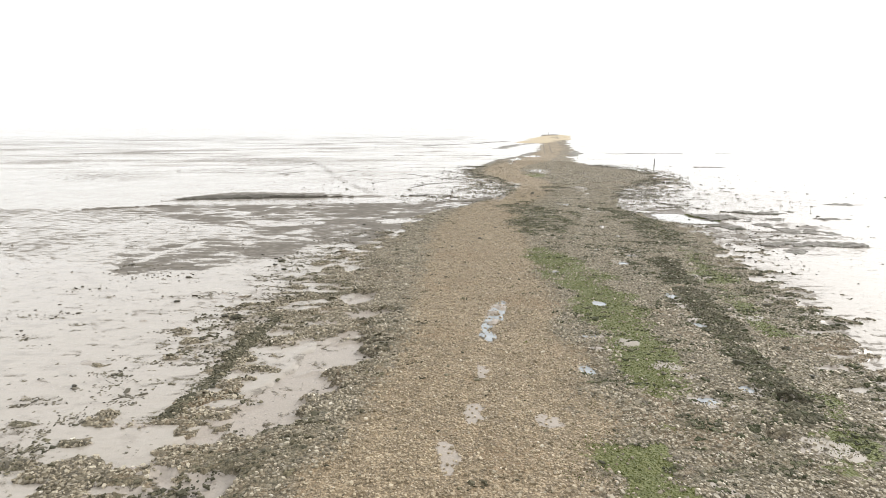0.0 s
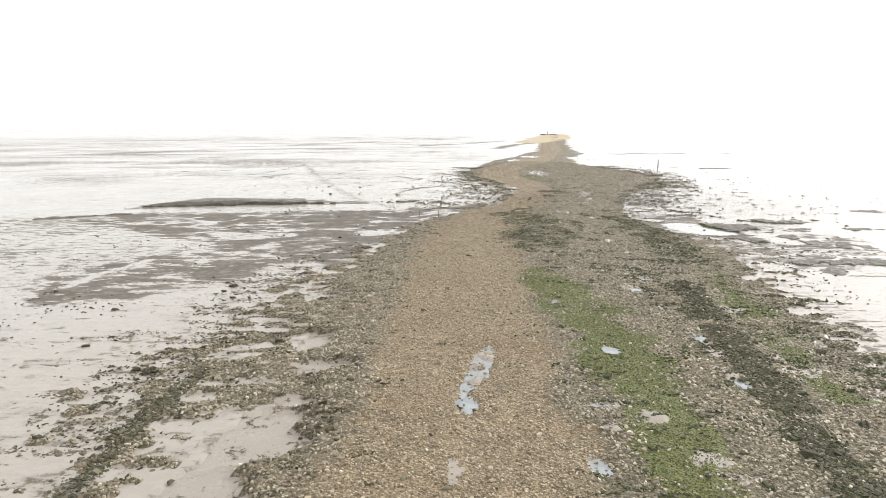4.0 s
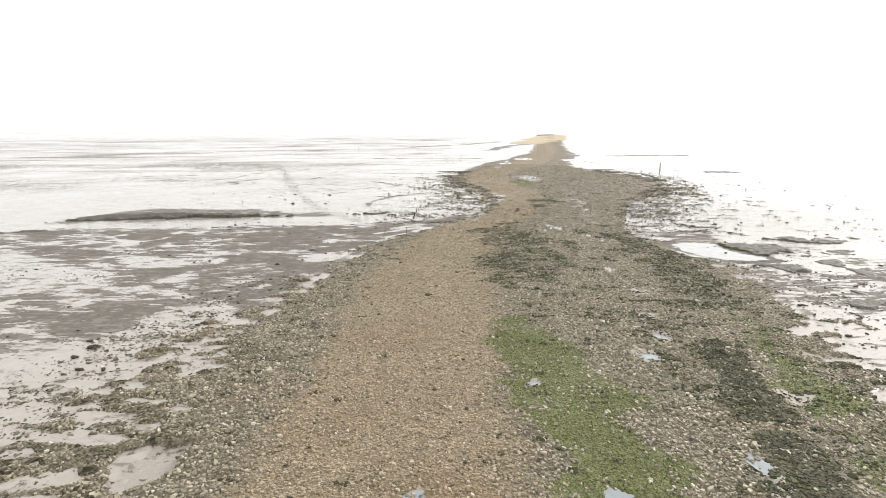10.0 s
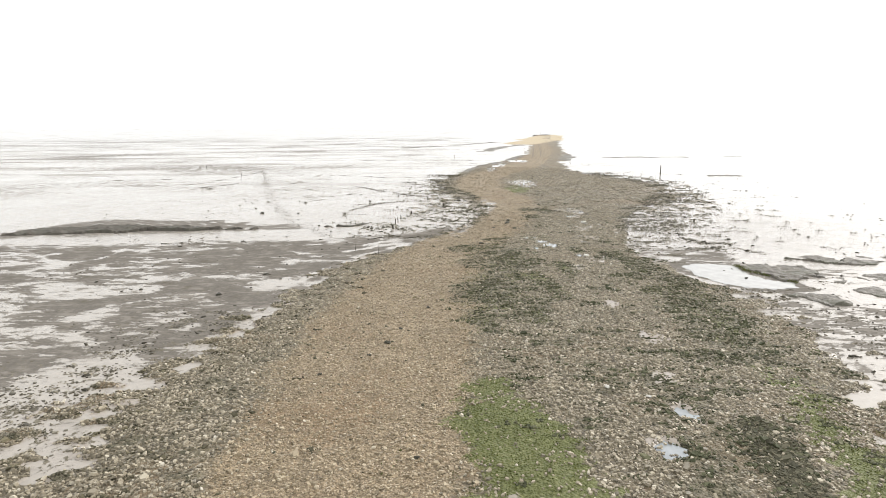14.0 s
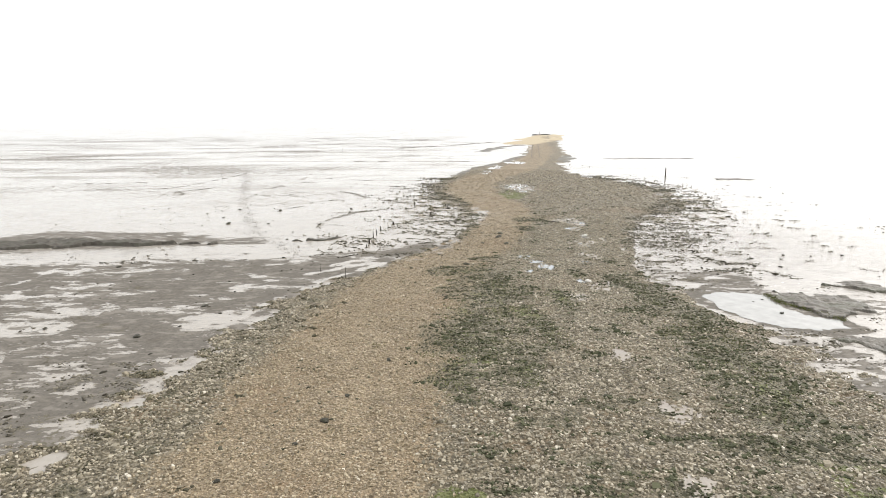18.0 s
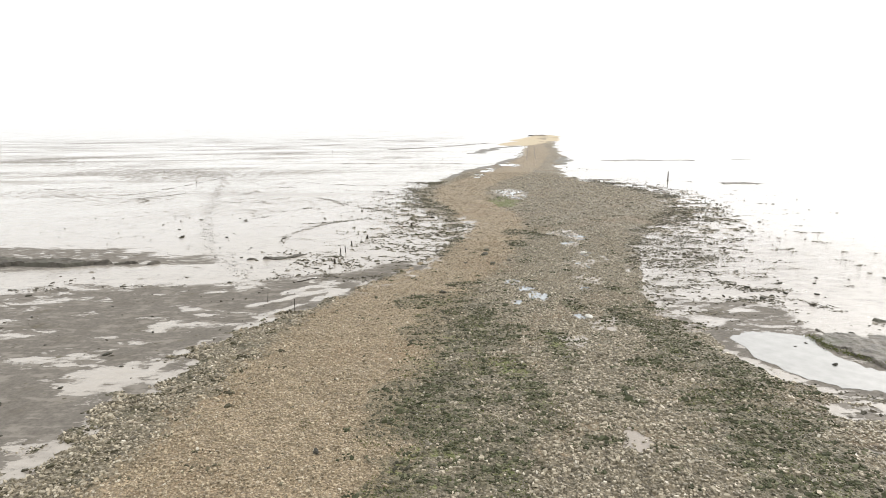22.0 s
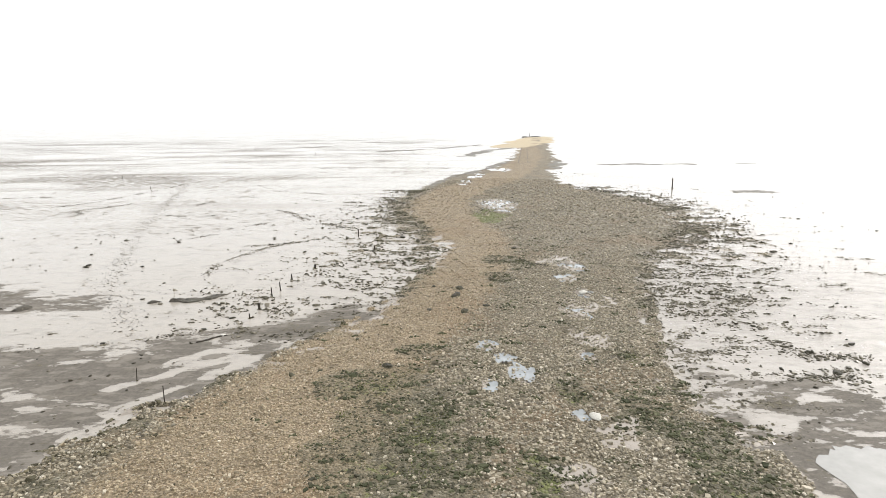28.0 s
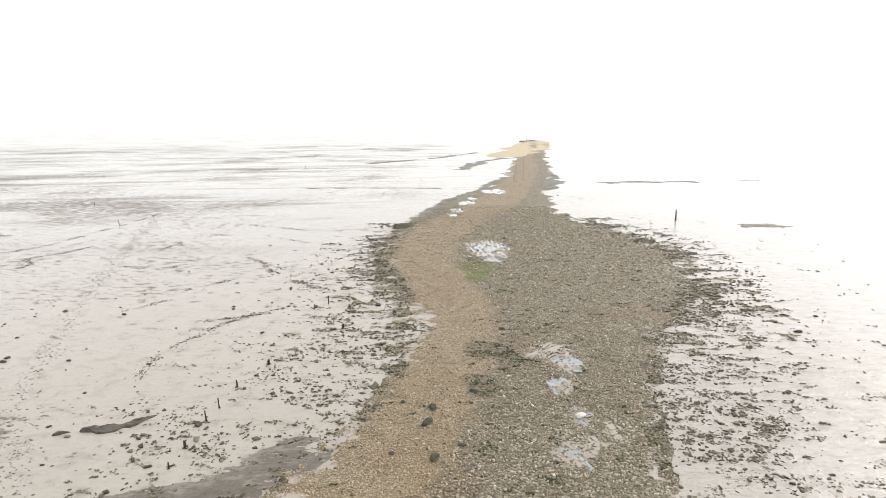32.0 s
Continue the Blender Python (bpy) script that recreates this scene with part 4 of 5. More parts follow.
# tufts of weed, each a small heap drawn out across the slope
cx, cy = np.concatenate([rng.uniform(-7.5, 1.5, 3000), rng.uniform(2.5, 14.5, 15000)]), np.concatenate([rng.uniform(8, 46, 3000), rng.uniform(8, 62, 15000)])
fz, ftrack, fgreen, fweed, fsilt, fsd = lookup(cx, cy)
keep = np.where(cx < 2, 0.3 * sstep(4.5, 0.6, fsd) + 0.16, 0.72 * np.clip(fweed * 1.5 - 0.34, 0.05, 0.9)) * (1 - 0.88 * ftrack) * (1 - 0.6 * np.clip(fgreen, 0, 1))
ok = (fz > 0.0) & (rng.uniform(0, 1, len(cx)) < keep)
heap = np.repeat(np.flatnonzero(ok), 12)
reach = rng.lognormal(-2.2, 0.4, len(cx))[heap]
px, py = cx[heap] + rng.normal(0, 1.0, len(heap)) * reach, cy[heap] + rng.normal(0, 0.42, len(heap)) * reach
fz = lookup(px, py)[0]
size = rng.lognormal(-3.6, 0.35, len(heap))
for pick, mat, words in ((px < 2, TUFT, "small drawn-out tufts of brown weed between the stones"), (px >= 2, GREEN_TUFT, "small drawn-out tufts of dark green weed between the stones")):
    tagged(scatter("weed_tufts", CUBE, CUBE_TRIS, px[pick], py[pick], fz[pick] + size[pick] * 0.1, size[pick], 0.5, 0.45, mat, False), words, "seaweed", kind="stuff")

# sparse dark scraps on the sandy track
px, py = sample(5200, -4, 12, 8, 62)
fz, ftrack, fgreen, fweed, fsilt, fsd = lookup(px, py)
ok = (ftrack > 0.25) & (fz > 0.02) & (rng.uniform(0, 1, len(px)) < 0.15 + 0.5 * (fbm(px, py, 3.0, 97, 2) > 0.1))
size = rng.lognormal(-3.5, 0.4, ok.sum())
tagged(scatter("seaweed_scraps", ICO, ICO_TRIS, px[ok], py[ok], fz[ok] + size * 0.1, size, 0.35, 0.4, KELP), "small dark scraps of dried weed on the track", "seaweed", kind="stuff")

# the green turf of algae: short upright blades
BLADE = np.array([(-0.35, 0, 0), (0.35, 0, 0), (0.1, 0.35, 1.0), (0, -0.35, 0), (0.15, 0.4, 0), (-0.25, -0.1, 0.8)])
BLADE_TRIS = np.array([(0, 1, 2), (3, 4, 5)])
px, py = sample(420000, 2, 13.5, 7, 46)
ex, ey = sample(15000, 9, 14, 66, 75)
px, py = np.concatenate([px, ex]), np.concatenate([py, ey])
fz, ftrack, fgreen, fweed, fsilt, fsd = lookup(px, py)
ok = (rng.uniform(0, 1, len(px)) < np.clip((fgreen + 0.35 * fbm(px, py, 0.8, 101, 3) + 0.35 * fbm(px, py, 0.25, 102, 2) - 0.34) * 2.2, 0, 1)) & (many(px, py, PUDDLES) + 0.5 * fbm(px, py, 0.3, 103, 2) < 0.1)
size = rng.lognormal(-3.5, 0.3, ok.sum())
turf = scatter("algae_turf", BLADE, BLADE_TRIS, px[ok], py[ok], fz[ok] - 0.004, size, 0.5, 0.3, TURF, False)
tagged(turf, "short bright green turf of algae among stones", "algae", kind="stuff")

# clods and weed scraps on the mud
px = np.concatenate([rng.uniform(-24, 3, 26000), rng.uniform(8, 38, 26000)])
py = np.concatenate([rng.uniform(8, 75, 26000), rng.uniform(10, 95, 26000)])
sdm = sd_poly(px, py, SPIT)
cl = fbm(px, py, 2.6, 103, 3) + 0.5 * fbm(px, py, 0.7, 107, 2)
near = np.exp(np.minimum(sdm, 0) / 3.0)
heaps = sstep(-0.8, 0.3, many(px, py, MUD_WEED) + 0.4 * cl)
ok = (sdm < 0.3) & (sd_poly(px, py, POOL) < -0.1) & (rng.uniform(0, 1, len(px)) < 0.8 * heaps + np.clip((cl - 0.55) * 2.0, 0, 1) * (0.4 + 1.0 * near) + 0.010 + 0.03 * near)
size = rng.lognormal(-3.35, 0.45, ok.sum())
zz = mud_height(px[ok], py[ok])
tagged(scatter("mud_clods", ICO, ICO_TRIS, px[ok], py[ok], zz + size * 0.08, size, 0.4, 0.4, CLOD), "scattered dark clods and weed scraps on wet mud", "clods", kind="stuff")

FRINGE = island_material("edge_scraps", [(0.0, (0.045, 0.041, 0.03)), (0.5, (0.1, 0.091, 0.067)), (1.0, (0.23, 0.205, 0.16))], 0.7, gloss=0.2)
DRIFT = island_material("drift_gravel", [(0.0, (0.07, 0.062, 0.046)), (0.5, (0.14, 0.124, 0.092)), (1.0, (0.28, 0.25, 0.19))], 0.6, gloss=0.25)
TRODDEN = island_material("trodden_mud", [(0.0, (0.1, 0.09, 0.075)), (0.5, (0.2, 0.18, 0.155)), (1.0, (0.36, 0.33, 0.29))], 0.4)
k = 52000
px = np.concatenate([rng.uniform(-6, 8, k), rng.uniform(13, 31, k)])
py = np.concatenate([rng.uniform(46, 90, k), rng.uniform(24, 92, k)])
sdm = sd_poly(px, py, SPIT)
zone = np.maximum(np.maximum(sd_poly(px, py, FRINGE_LEFT), sd_poly(px, py, FRINGE_RIGHT)), sd_poly(px, py, FRINGE_NEAR))
cl = fbm(px * 0.55, py * 1.15, 1.0, 113, 4)
ok = (sdm < 0.2) & (sd_poly(px, py, POOL) < -0.1) & (rng.uniform(0, 1, 2 * k) < 0.55) & (rng.uniform(0, 1, 2 * k) < np.clip((cl + 0.35 * sstep(-3.5, -0.5, sdm)) * 1.6 - 0.36, 0.02, 0.8) * sstep(np.where(px < 8, -5.0, -2.6), 0.5, zone))
size = rng.lognormal(-3.45, 0.42, ok.sum()) * (1 + 0.5 * sstep(55, 85, py[ok]))
tagged(scatter("stranded_weed", CUBE, CUBE_TRIS, px[ok], py[ok], mud_height(px[ok], py[ok]) + size * 0.1, size, 0.45, 0.45, FRINGE, False), "scraps of brown weed and stones at the edge", "seaweed", kind="stuff")

TUSSOCK = island_material("tussock_weed", [(0.0, (0.07, 0.064, 0.045)), (0.5, (0.135, 0.122, 0.09)), (1.0, (0.25, 0.225, 0.175))], 0.75, gloss=0.2)


# tussocks of weed that stand in rows on the mud along both sides, each a small mound drawn out sideways
def tussocks(name, x0, x1, y0, y1, k, lumps, across, chance, label):
    cx, cy = rng.uniform(x0, x1, k), rng.uniform(y0, y1, k)
    ok = (rng.uniform(0, 1, k) < chance(cx, cy)) & (sd_poly(cx, cy, POOL) < -0.4)
    cx, cy = cx[ok], cy[ok]
    heap = np.repeat(np.arange(len(cx)), lumps)
    reach = rng.lognormal(math.log(across), 0.42, len(cx))[heap]
    u, v = rng.normal(0, 1, len(heap)), rng.normal(0, 0.36, len(heap))
    slant = rng.normal(-0.12, 0.18, len(cx))[heap]
    px, py = cx[heap] + u * reach, cy[heap] + (v + slant * u) * reach
    size = rng.lognormal(-3.55, 0.35, len(heap)) * (0.7 + reach / across * 0.3)
    zz = np.maximum(mud_height(px, py), lookup(px, py)[0]) + np.maximum(0.03 * (1 - 0.6 * (u * u + 6 * v * v)), 0)
    tagged(scatter(name, CUBE, CUBE_TRIS, px, py, zz + size * 0.06, size, 0.36, 0.45, TUSSOCK, False), label, "seaweed", kind="stuff")


def right_chance(x, y):
    out, fade = -sd_poly(x, y, SPIT), sd_poly(x, y, FRINGE_RIGHT)
    rows = 0.4 + 2.0 * fbm(x * 0.3, y * 1.1, 1.2, 141, 3)
    return np.where(out > -0.4, np.clip(rows + 0.6 * np.exp(-np.maximum(out, 0) / 1.3), 0.04, 1) * sstep(-1.6, 1.0, fade) * (0.25 + 0.65 * np.exp(-np.maximum(out, 0) / 2.4)) + 0.012, 0)


def left_chance(x, y):
    out, fade = -sd_poly(x, y, SPIT), sd_poly(x, y, FRINGE_LEFT)
    rows = 0.5 + 1.7 * fbm(x * 0.35, y * 1.0, 1.3, 147, 3)
    bare = sstep(0.1, -0.3, many(x, y, [(0.5, 73.0, 2.2, 2.6, 0), (1.6, 52.1, 2.0, 0.7, 0)]))
    return np.where(out > -0.5, np.clip(rows - 0.12 + 0.5 * np.exp(-np.maximum(out, 0) / 0.8), 0.03, 0.9) * (0.35 + 0.65 * sstep(-3.5, 1.2, fade)) * sstep(-4.5, -1, fade) * bare * np.exp(-np.maximum(out - 0.5, 0) / 3.0) + 0.008, 0)


tussocks("weed_tussocks", 12.5, 29, 43, 92, 8200, 11, 0.16, right_chance, "small dark tussocks of weed standing on pale mud")
tussocks("weed_tussocks", -5, 8, 46.5, 90, 5200, 7, 0.11, left_chance, "small dark tussocks of weed beside the sandy track")

# low drifts of gravel and weed lying on the mud beside the causeway
cy = np.concatenate([rng.uniform(8, 34, 150), rng.uniform(30, 62, 130)])
cx = np.where(np.arange(280) < 150, np.interp(cy, [p[1] for p in LEFT_EDGE], [p[0] for p in LEFT_EDGE]) - 0.2 - np.abs(rng.normal(0, 1.6, 280)), np.interp(cy, [p[1] for p in RIGHT_EDGE], [p[0] for p in RIGHT_EDGE]) + 0.4 + np.abs(rng.normal(0, 3.0, 280)))
drift = np.repeat(np.arange(280), 34)
reach = rng.lognormal(-1.35, 0.45, 280)[drift]
px, py = cx[drift] + rng.normal(0, 0.9, len(drift)) * reach, cy[drift] + rng.normal(0, 0.42, len(drift)) * reach
ok = (sd_poly(px, py, POOL) < -0.2)
px, py = px[ok], py[ok]
size = rng.lognormal(-3.8, 0.45, len(px))
zz = np.maximum(mud_height(px, py), lookup(px, py)[0])
tagged(scatter("gravel_drifts", CUBE, CUBE_TRIS, px, py, zz + size * 0.06, size, 0.32, 0.45, DRIFT, False), "low drifts of gravel and weed on wet mud", "gravel", kind="stuff")

# a line of footprints, each with pushed-up rims of mud
trail = np.array([(-2.6, 46.8), (-3.2, 48.6), (-5.0, 51.0), (-6.6, 53.6), (-8.3, 58), (-11.8, 67.7), (-16, 81.5), (-20.7, 97)])
seg = np.linalg.norm(np.diff(trail, axis=0), axis=1)
along = rng.uniform(0, seg.sum(), 1500)
cum = np.concatenate([[0], np.cumsum(seg)])
tx, ty = np.interp(along, cum, trail[:, 0]) + rng.normal(0, 0.32, 1500), np.interp(along, cum, trail[:, 1]) + rng.normal(0, 0.3, 1500)
size = rng.lognormal(-3.4, 0.35, 1500)
tagged(scatter("footprint_trail", ICO, ICO_TRIS, tx, ty, mud_height(tx, ty) + size * 0.03, size, 0.2, 0.35, TRODDEN), "trail of trodden mud crossing the wet flat", "trail", kind="stuff")


# scraps caught along the drainage lines
for line in DARK_LINES[1:]:
    q = np.array(line)
    seg = np.linalg.norm(np.diff(q, axis=0), axis=1)
    cum = np.concatenate([[0], np.cumsum(seg)])
    right = line[0][0] > 10
    k = int((130 if right else 45) * seg.sum())
    along = rng.uniform(0, seg.sum(), k)
    tx = np.interp(along, cum, q[:, 0]) + rng.normal(0, 0.3 if right else 0.13, k)
    ty = np.interp(along, cum, q[:, 1]) + rng.normal(0, 0.16, k)
    ok = fbm(tx, ty, 1.3, 131, 3) > -0.12
    size = rng.lognormal(-3.35 if right else -3.5, 0.45, ok.sum())
    tagged(scatter("weed_line", ICO, ICO_TRIS, tx[ok], ty[ok], mud_height(tx[ok], ty[ok]) + size * 0.05, size, 0.28, 0.4, FRINGE if right else CLOD), "thin broken line of weed scraps along a drainage channel", "weed line", kind="stuff")


# ---------------------------------------------------------------- ledges and bars of clay
CLAY = grain_material("dark_clay", (0.035, 0.031, 0.025), (0.13, 0.115, 0.094), 0.7, 6.0, 0.9, 0.06, third=(0.09, 0.084, 0.066))
SLAB_CLAY = grain_material("grey_clay", (0.06, 0.054, 0.045), (0.19, 0.17, 0.142), 0.6, 4.0, 0.9, 0.06, third=(0.11, 0.105, 0.08))


def ledge(name, outline, height, mat, label, category, step=0.1, rag=0.25, group="", seed=0, worn=0.0):
    ox, oy = np.mean([p[0] for p in outline]), np.mean([p[1] for p in outline])
    lx = np.arange(min(p[0] for p in outline) - 0.8, max(p[0] for p in outline) + 0.8, step)
    ly = np.arange(min(p[1] for p in outline) - 0.8, max(p[1] for p in outline) + 0.8, step)
    X, Y = np.meshgrid(lx, ly)
    n = fbm(X, Y, 1.2 + 6 * step, 200 + seed, 4) + 0.5 * fbm(X, Y, 0.35 + 2 * step, 230 + seed, 2)
    d = sd_poly(X, Y, outline) + rag * n
    z = -0.09 + (height + 0.08) * sstep(-0.5 * step, 1.1 * step, d) * (0.8 + 0.2 * fbm(X, Y, 2.5, 210 + seed, 3) + 0.18 * fbm(X, Y, 0.3 + step, 250 + seed, 2)) + 0.045 * fbm(X, Y, 0.5, 220 + seed, 4) * sstep(-0.3, 0.1, d)
    one = np.ones_like(z)
    me = grid_mesh(name, lx - ox, ly - oy, z, mat, {"drained": 0.82 * one, "weed": (0.3 + worn * fbm(X, Y, 1.0, 240 + seed, 3)) * one, "marks": 0 * one, "relief": one, "streaks": 0 * one}, keep=z > -0.035, smooth=step > 0.3)
    ob = new(name, me)
    ob.location = (ox, oy, 0)
    return tagged(ob, label, category, group)


SLABS = [[(19.6, 41.2), (21.2, 41.9), (21.8, 40.8), (21.7, 40.1), (20.8, 40.2), (20.0, 40.7)],
         [(22.0, 40.8), (23.3, 41.4), (23.4, 40.6), (22.3, 39.3), (21.8, 39.9)],
         [(24.0, 41.6), (25.1, 41.9), (24.8, 41.0), (23.7, 40.8)],
         [(16.5, 39.7), (17.2, 40.3), (18.9, 40.0), (19.6, 39.7), (19.8, 38.8), (18.9, 37.9), (17.6, 36.7), (17.3, 37.6), (16.5, 38.8)],
         [(21.2, 38.2), (21.8, 38.5), (22.4, 37.9), (21.9, 37.2), (20.7, 37.3)],
         [(18.6, 37.5), (20.1, 37.9), (20.0, 36.5), (18.8, 36.1)],
         [(16.0, 35.4), (17.2, 35.5), (17.9, 35.1), (18.4, 34.0), (16.6, 33.2), (16.4, 34.2)],
         [(19.0, 36.0), (20.1, 36.1), (19.8, 34.4), (19.3, 35.0)],
         [(15.3, 33.2), (15.9, 33.4), (15.8, 32.7), (15.2, 32.5)],
         [(19.6, 34.5), (20.7, 34.7), (20.5, 32.9), (19.5, 32.3)],
         [(17.7, 31.3), (18.5, 31.4), (18.8, 30.4), (17.5, 30.2)],
         [(16.1, 29.7), (17.2, 30.2), (21.6, 29.7), (21.3, 28.9), (17.6, 29.2), (15.9, 28.7)],
         [(15.8, 28.2), (17.4, 28.4), (18.0, 27.5), (16.6, 27.1)],
         [(21.2, 34.0), (21.5, 33.8), (22.6, 32.4), (21.9, 31.7), (20.7, 32.7)],
         [(29.6, 45.2), (31.4, 45.6), (32.5, 44.6), (30.4, 44.3)],
         [(24.5, 38.2), (26.2, 38.6), (26.6, 37.6), (24.7, 37.4)]]
for i, outline in enumerate(SLABS):
    ledge("clay_ledge", outline, 0.1 if i in (0, 1, 3, 6, 11) else 0.04, SLAB_CLAY, "dark eroded clay ledge standing in wet mud", "ledge", 0.07, 0.42, "ledges beside the causeway", i, 0.35)
BANKS = [[(-22.4, 48.4), (-21.5, 50.4), (-18, 51.9), (-15.4, 51.5), (-14.6, 50.9), (-12.5, 50.9), (-9.5, 50.6), (-7.6, 50.55), (-6.2, 50.4), (-7.5, 50.15), (-10, 50.0), (-12.5, 49.7), (-14, 49.9), (-16, 49.3), (-18.3, 48.8)],
         [(-3.9, 50.75), (-3.5, 51.2), (-2.6, 51.4), (-1.9, 51.5), (-1.2, 52.2), (-0.8, 52.1), (-1.4, 51.4), (-1.9, 51.0), (-2.8, 50.75)]]
for i, outline in enumerate(BANKS):
    ledge("clay_bank", outline, (0.2, 0.1, 0.08)[i], CLAY, "low dark crumbling clay bank on the wet mudflat", "bank", (0.09, 0.05, 0.05)[i], (0.4, 0.16, 0.16)[i], "banks on the mudflat", 31 + 2 * i, 0.4)
ledge("clay_bank", [(-26.5, 43.2), (-23.0, 44.6), (-21, 45.3), (-21.2, 44.7), (-24, 43.5), (-26.4, 42.6)], 0.12, MUD, "low crumbling clay bank on the mudflat", "bank", 0.12, 0.2, seed=43)


def bar(points, width, height, mat, label, seed, step):
    p = np.array(points, float)
    run = np.gradient(p, axis=0)
    run /= np.linalg.norm(run, axis=1)[:, None]
    up = [tuple(q) for q in p + width * np.stack([-run[:, 1], run[:, 0]], -1)]
    return ledge("mud_bar", points + up[::-1], height, mat, label, "mud bar", step, width * 0.45, "far mud bars", seed)


BAR_LABEL = "thin grey bar of drained mud far out, paled for haze"
# base colour lightened so that the far bars look faded by haze
BAR = grain_material("haze_pale_mud_bar", (0.1, 0.092, 0.076), (0.19, 0.175, 0.148), 0.6, 2.0)
bar([(6.6, 87), (8.4, 96), (10.4, 104), (16.0, 118), (21.6, 136)], 1.5, 0.1, BAR, "dark weedy bank along the edge of the causeway", 50, 0.4)
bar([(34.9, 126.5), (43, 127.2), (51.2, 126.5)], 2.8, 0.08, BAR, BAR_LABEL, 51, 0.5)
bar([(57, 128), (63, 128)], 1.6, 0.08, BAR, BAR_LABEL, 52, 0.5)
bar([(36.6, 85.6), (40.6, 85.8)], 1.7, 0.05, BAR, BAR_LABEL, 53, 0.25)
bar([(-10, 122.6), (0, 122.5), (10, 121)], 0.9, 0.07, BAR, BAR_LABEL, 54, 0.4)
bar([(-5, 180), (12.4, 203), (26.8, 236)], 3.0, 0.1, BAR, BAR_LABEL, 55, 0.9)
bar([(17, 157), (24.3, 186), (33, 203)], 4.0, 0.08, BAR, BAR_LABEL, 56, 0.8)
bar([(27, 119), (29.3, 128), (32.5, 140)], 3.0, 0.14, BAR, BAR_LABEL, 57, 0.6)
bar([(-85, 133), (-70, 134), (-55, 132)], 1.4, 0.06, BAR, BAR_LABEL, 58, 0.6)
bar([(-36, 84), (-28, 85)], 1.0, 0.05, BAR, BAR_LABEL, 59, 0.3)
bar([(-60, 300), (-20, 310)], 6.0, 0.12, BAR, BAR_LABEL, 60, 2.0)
# golden sand, its base colour lightened further in place of distance haze
SAND = grain_material("haze_pale_shell_sand", (0.36, 0.29, 0.19), (0.52, 0.44, 0.31), 0.8, 3.0, 0.4, 0.05)
ledge("sand_bank", [(25, 212), (34, 245), (43, 284), (60, 345), (76, 378), (70, 330), (56, 265), (38, 206)], 0.34, SAND, "golden shell sand at the far end, paled further for haze", "sand bank", 1.6, 3.0, seed=63)

# wheel ruts running down the far causeway
DAMP = grain_material("damp_gravel", (0.11, 0.093, 0.065), (0.19, 0.162, 0.115), 0.7, 6.0)
ruts = tagged(new("wheel_ruts"), "pair of dark wet wheel ruts along the far track", "wheel ruts", kind="structure")
for side in (-0.8, 0.8):
    y = 128.0
    while y < 318:
        length = rng.uniform(5, 22)
        bm = bmesh.new()
        rows = []
        for t in np.arange(y, y + length, 1.5):
            cx = np.interp(t, [131, 205.7, 330], [23.1, 35.4, 57.3]) + side
            zc = float(lookup(np.array([cx]), np.array([t]))[0][0]) + 0.02
            w = 0.11 + 0.04 * math.sin(t * 1.7)
            rows.append([bm.verts.new((cx - w, t, zc)), bm.verts.new((cx, t, zc + 0.03)), bm.verts.new((cx + w, t, zc))])
        for a, b in zip(rows[:-1], rows[1:]):
            bm.faces.new((a[0], a[1], b[1], b[0]))
            bm.faces.new((a[1], a[2], b[2], b[1]))
        part("rut", bm, DAMP, ruts)
        y += length + rng.uniform(1, 6)


# ---------------------------------------------------------------- stones, stakes and driftwood
def rock_mesh(name, seed, mat, flat=0.6, rough=0.28):
    bm = bmesh.new()
    bmesh.ops.create_icosphere(bm, subdivisions=3, radius=1.0)
    for v in bm.verts:
        p = v.co.copy()
        k = 1 + rough * noise.noise(p * 1.3 + Vector((seed * 7.1, 0, 0))) + 0.5 * rough * noise.noise(p * 3.1 + Vector((0, seed * 3.7, 0)))
        v.co = Vector((p.x * k, p.y * k * 0.8, p.z * k * flat))
    for f in bm.faces:
        f.smooth = True
    me = bpy.data.meshes.new(name)
    bm.to_mesh(me)
    bm.free()
    me.materials.append(mat)
    return me


ROCKS = [rock_mesh("weedy_rock", i, ROCK, 0.45 + 0.08 * i, 0.42) for i in range(5)]
PALES = [rock_mesh("pale_stone", 20 + i, PALE_ROCK, 0.5, 0.3) for i in range(2)]


def cover_mesh(seed):
    """Fronds that hang over a stone."""
    verts, faces = [(0, 0, 0.66)], []
    for k in range(46):
        a, h = rng.uniform(0, 6.28), rng.uniform(0.15, 0.95)
        rr = math.sqrt(max(1 - h * h, 0.05)) * 1.02
        for j, (dh, w) in enumerate(((0, 0.1), (-0.25, 0.16), (-0.5, 0.05))):
            q = rr + 0.28 * j * (0.6 + 0.2 * math.sin(seed + k))
            for side in (-1, 1):
                verts.append((q * math.cos(a + side * w), 0.8 * q * math.sin(a + side * w), max(0.62 * h + 0.75 * dh + 0.04, 0.0)))
        b = 6 * k + 1
        faces += [(0, b, b + 1), (b, b + 1, b + 3), (b, b + 3, b + 2), (b + 2, b + 3, b + 5), (b + 2, b + 5, b + 4)]
    return mesh_from("seaweed_cover", verts, faces, KELP)


COVERS = [cover_mesh(i) for i in range(3)]


def top_height(x, y):
    z = float(lookup(np.array([float(x)]), np.array([float(y)]))[0][0])
    return max(z, float(mud_height(np.array([float(x)]), np.array([float(y)]))[0]))


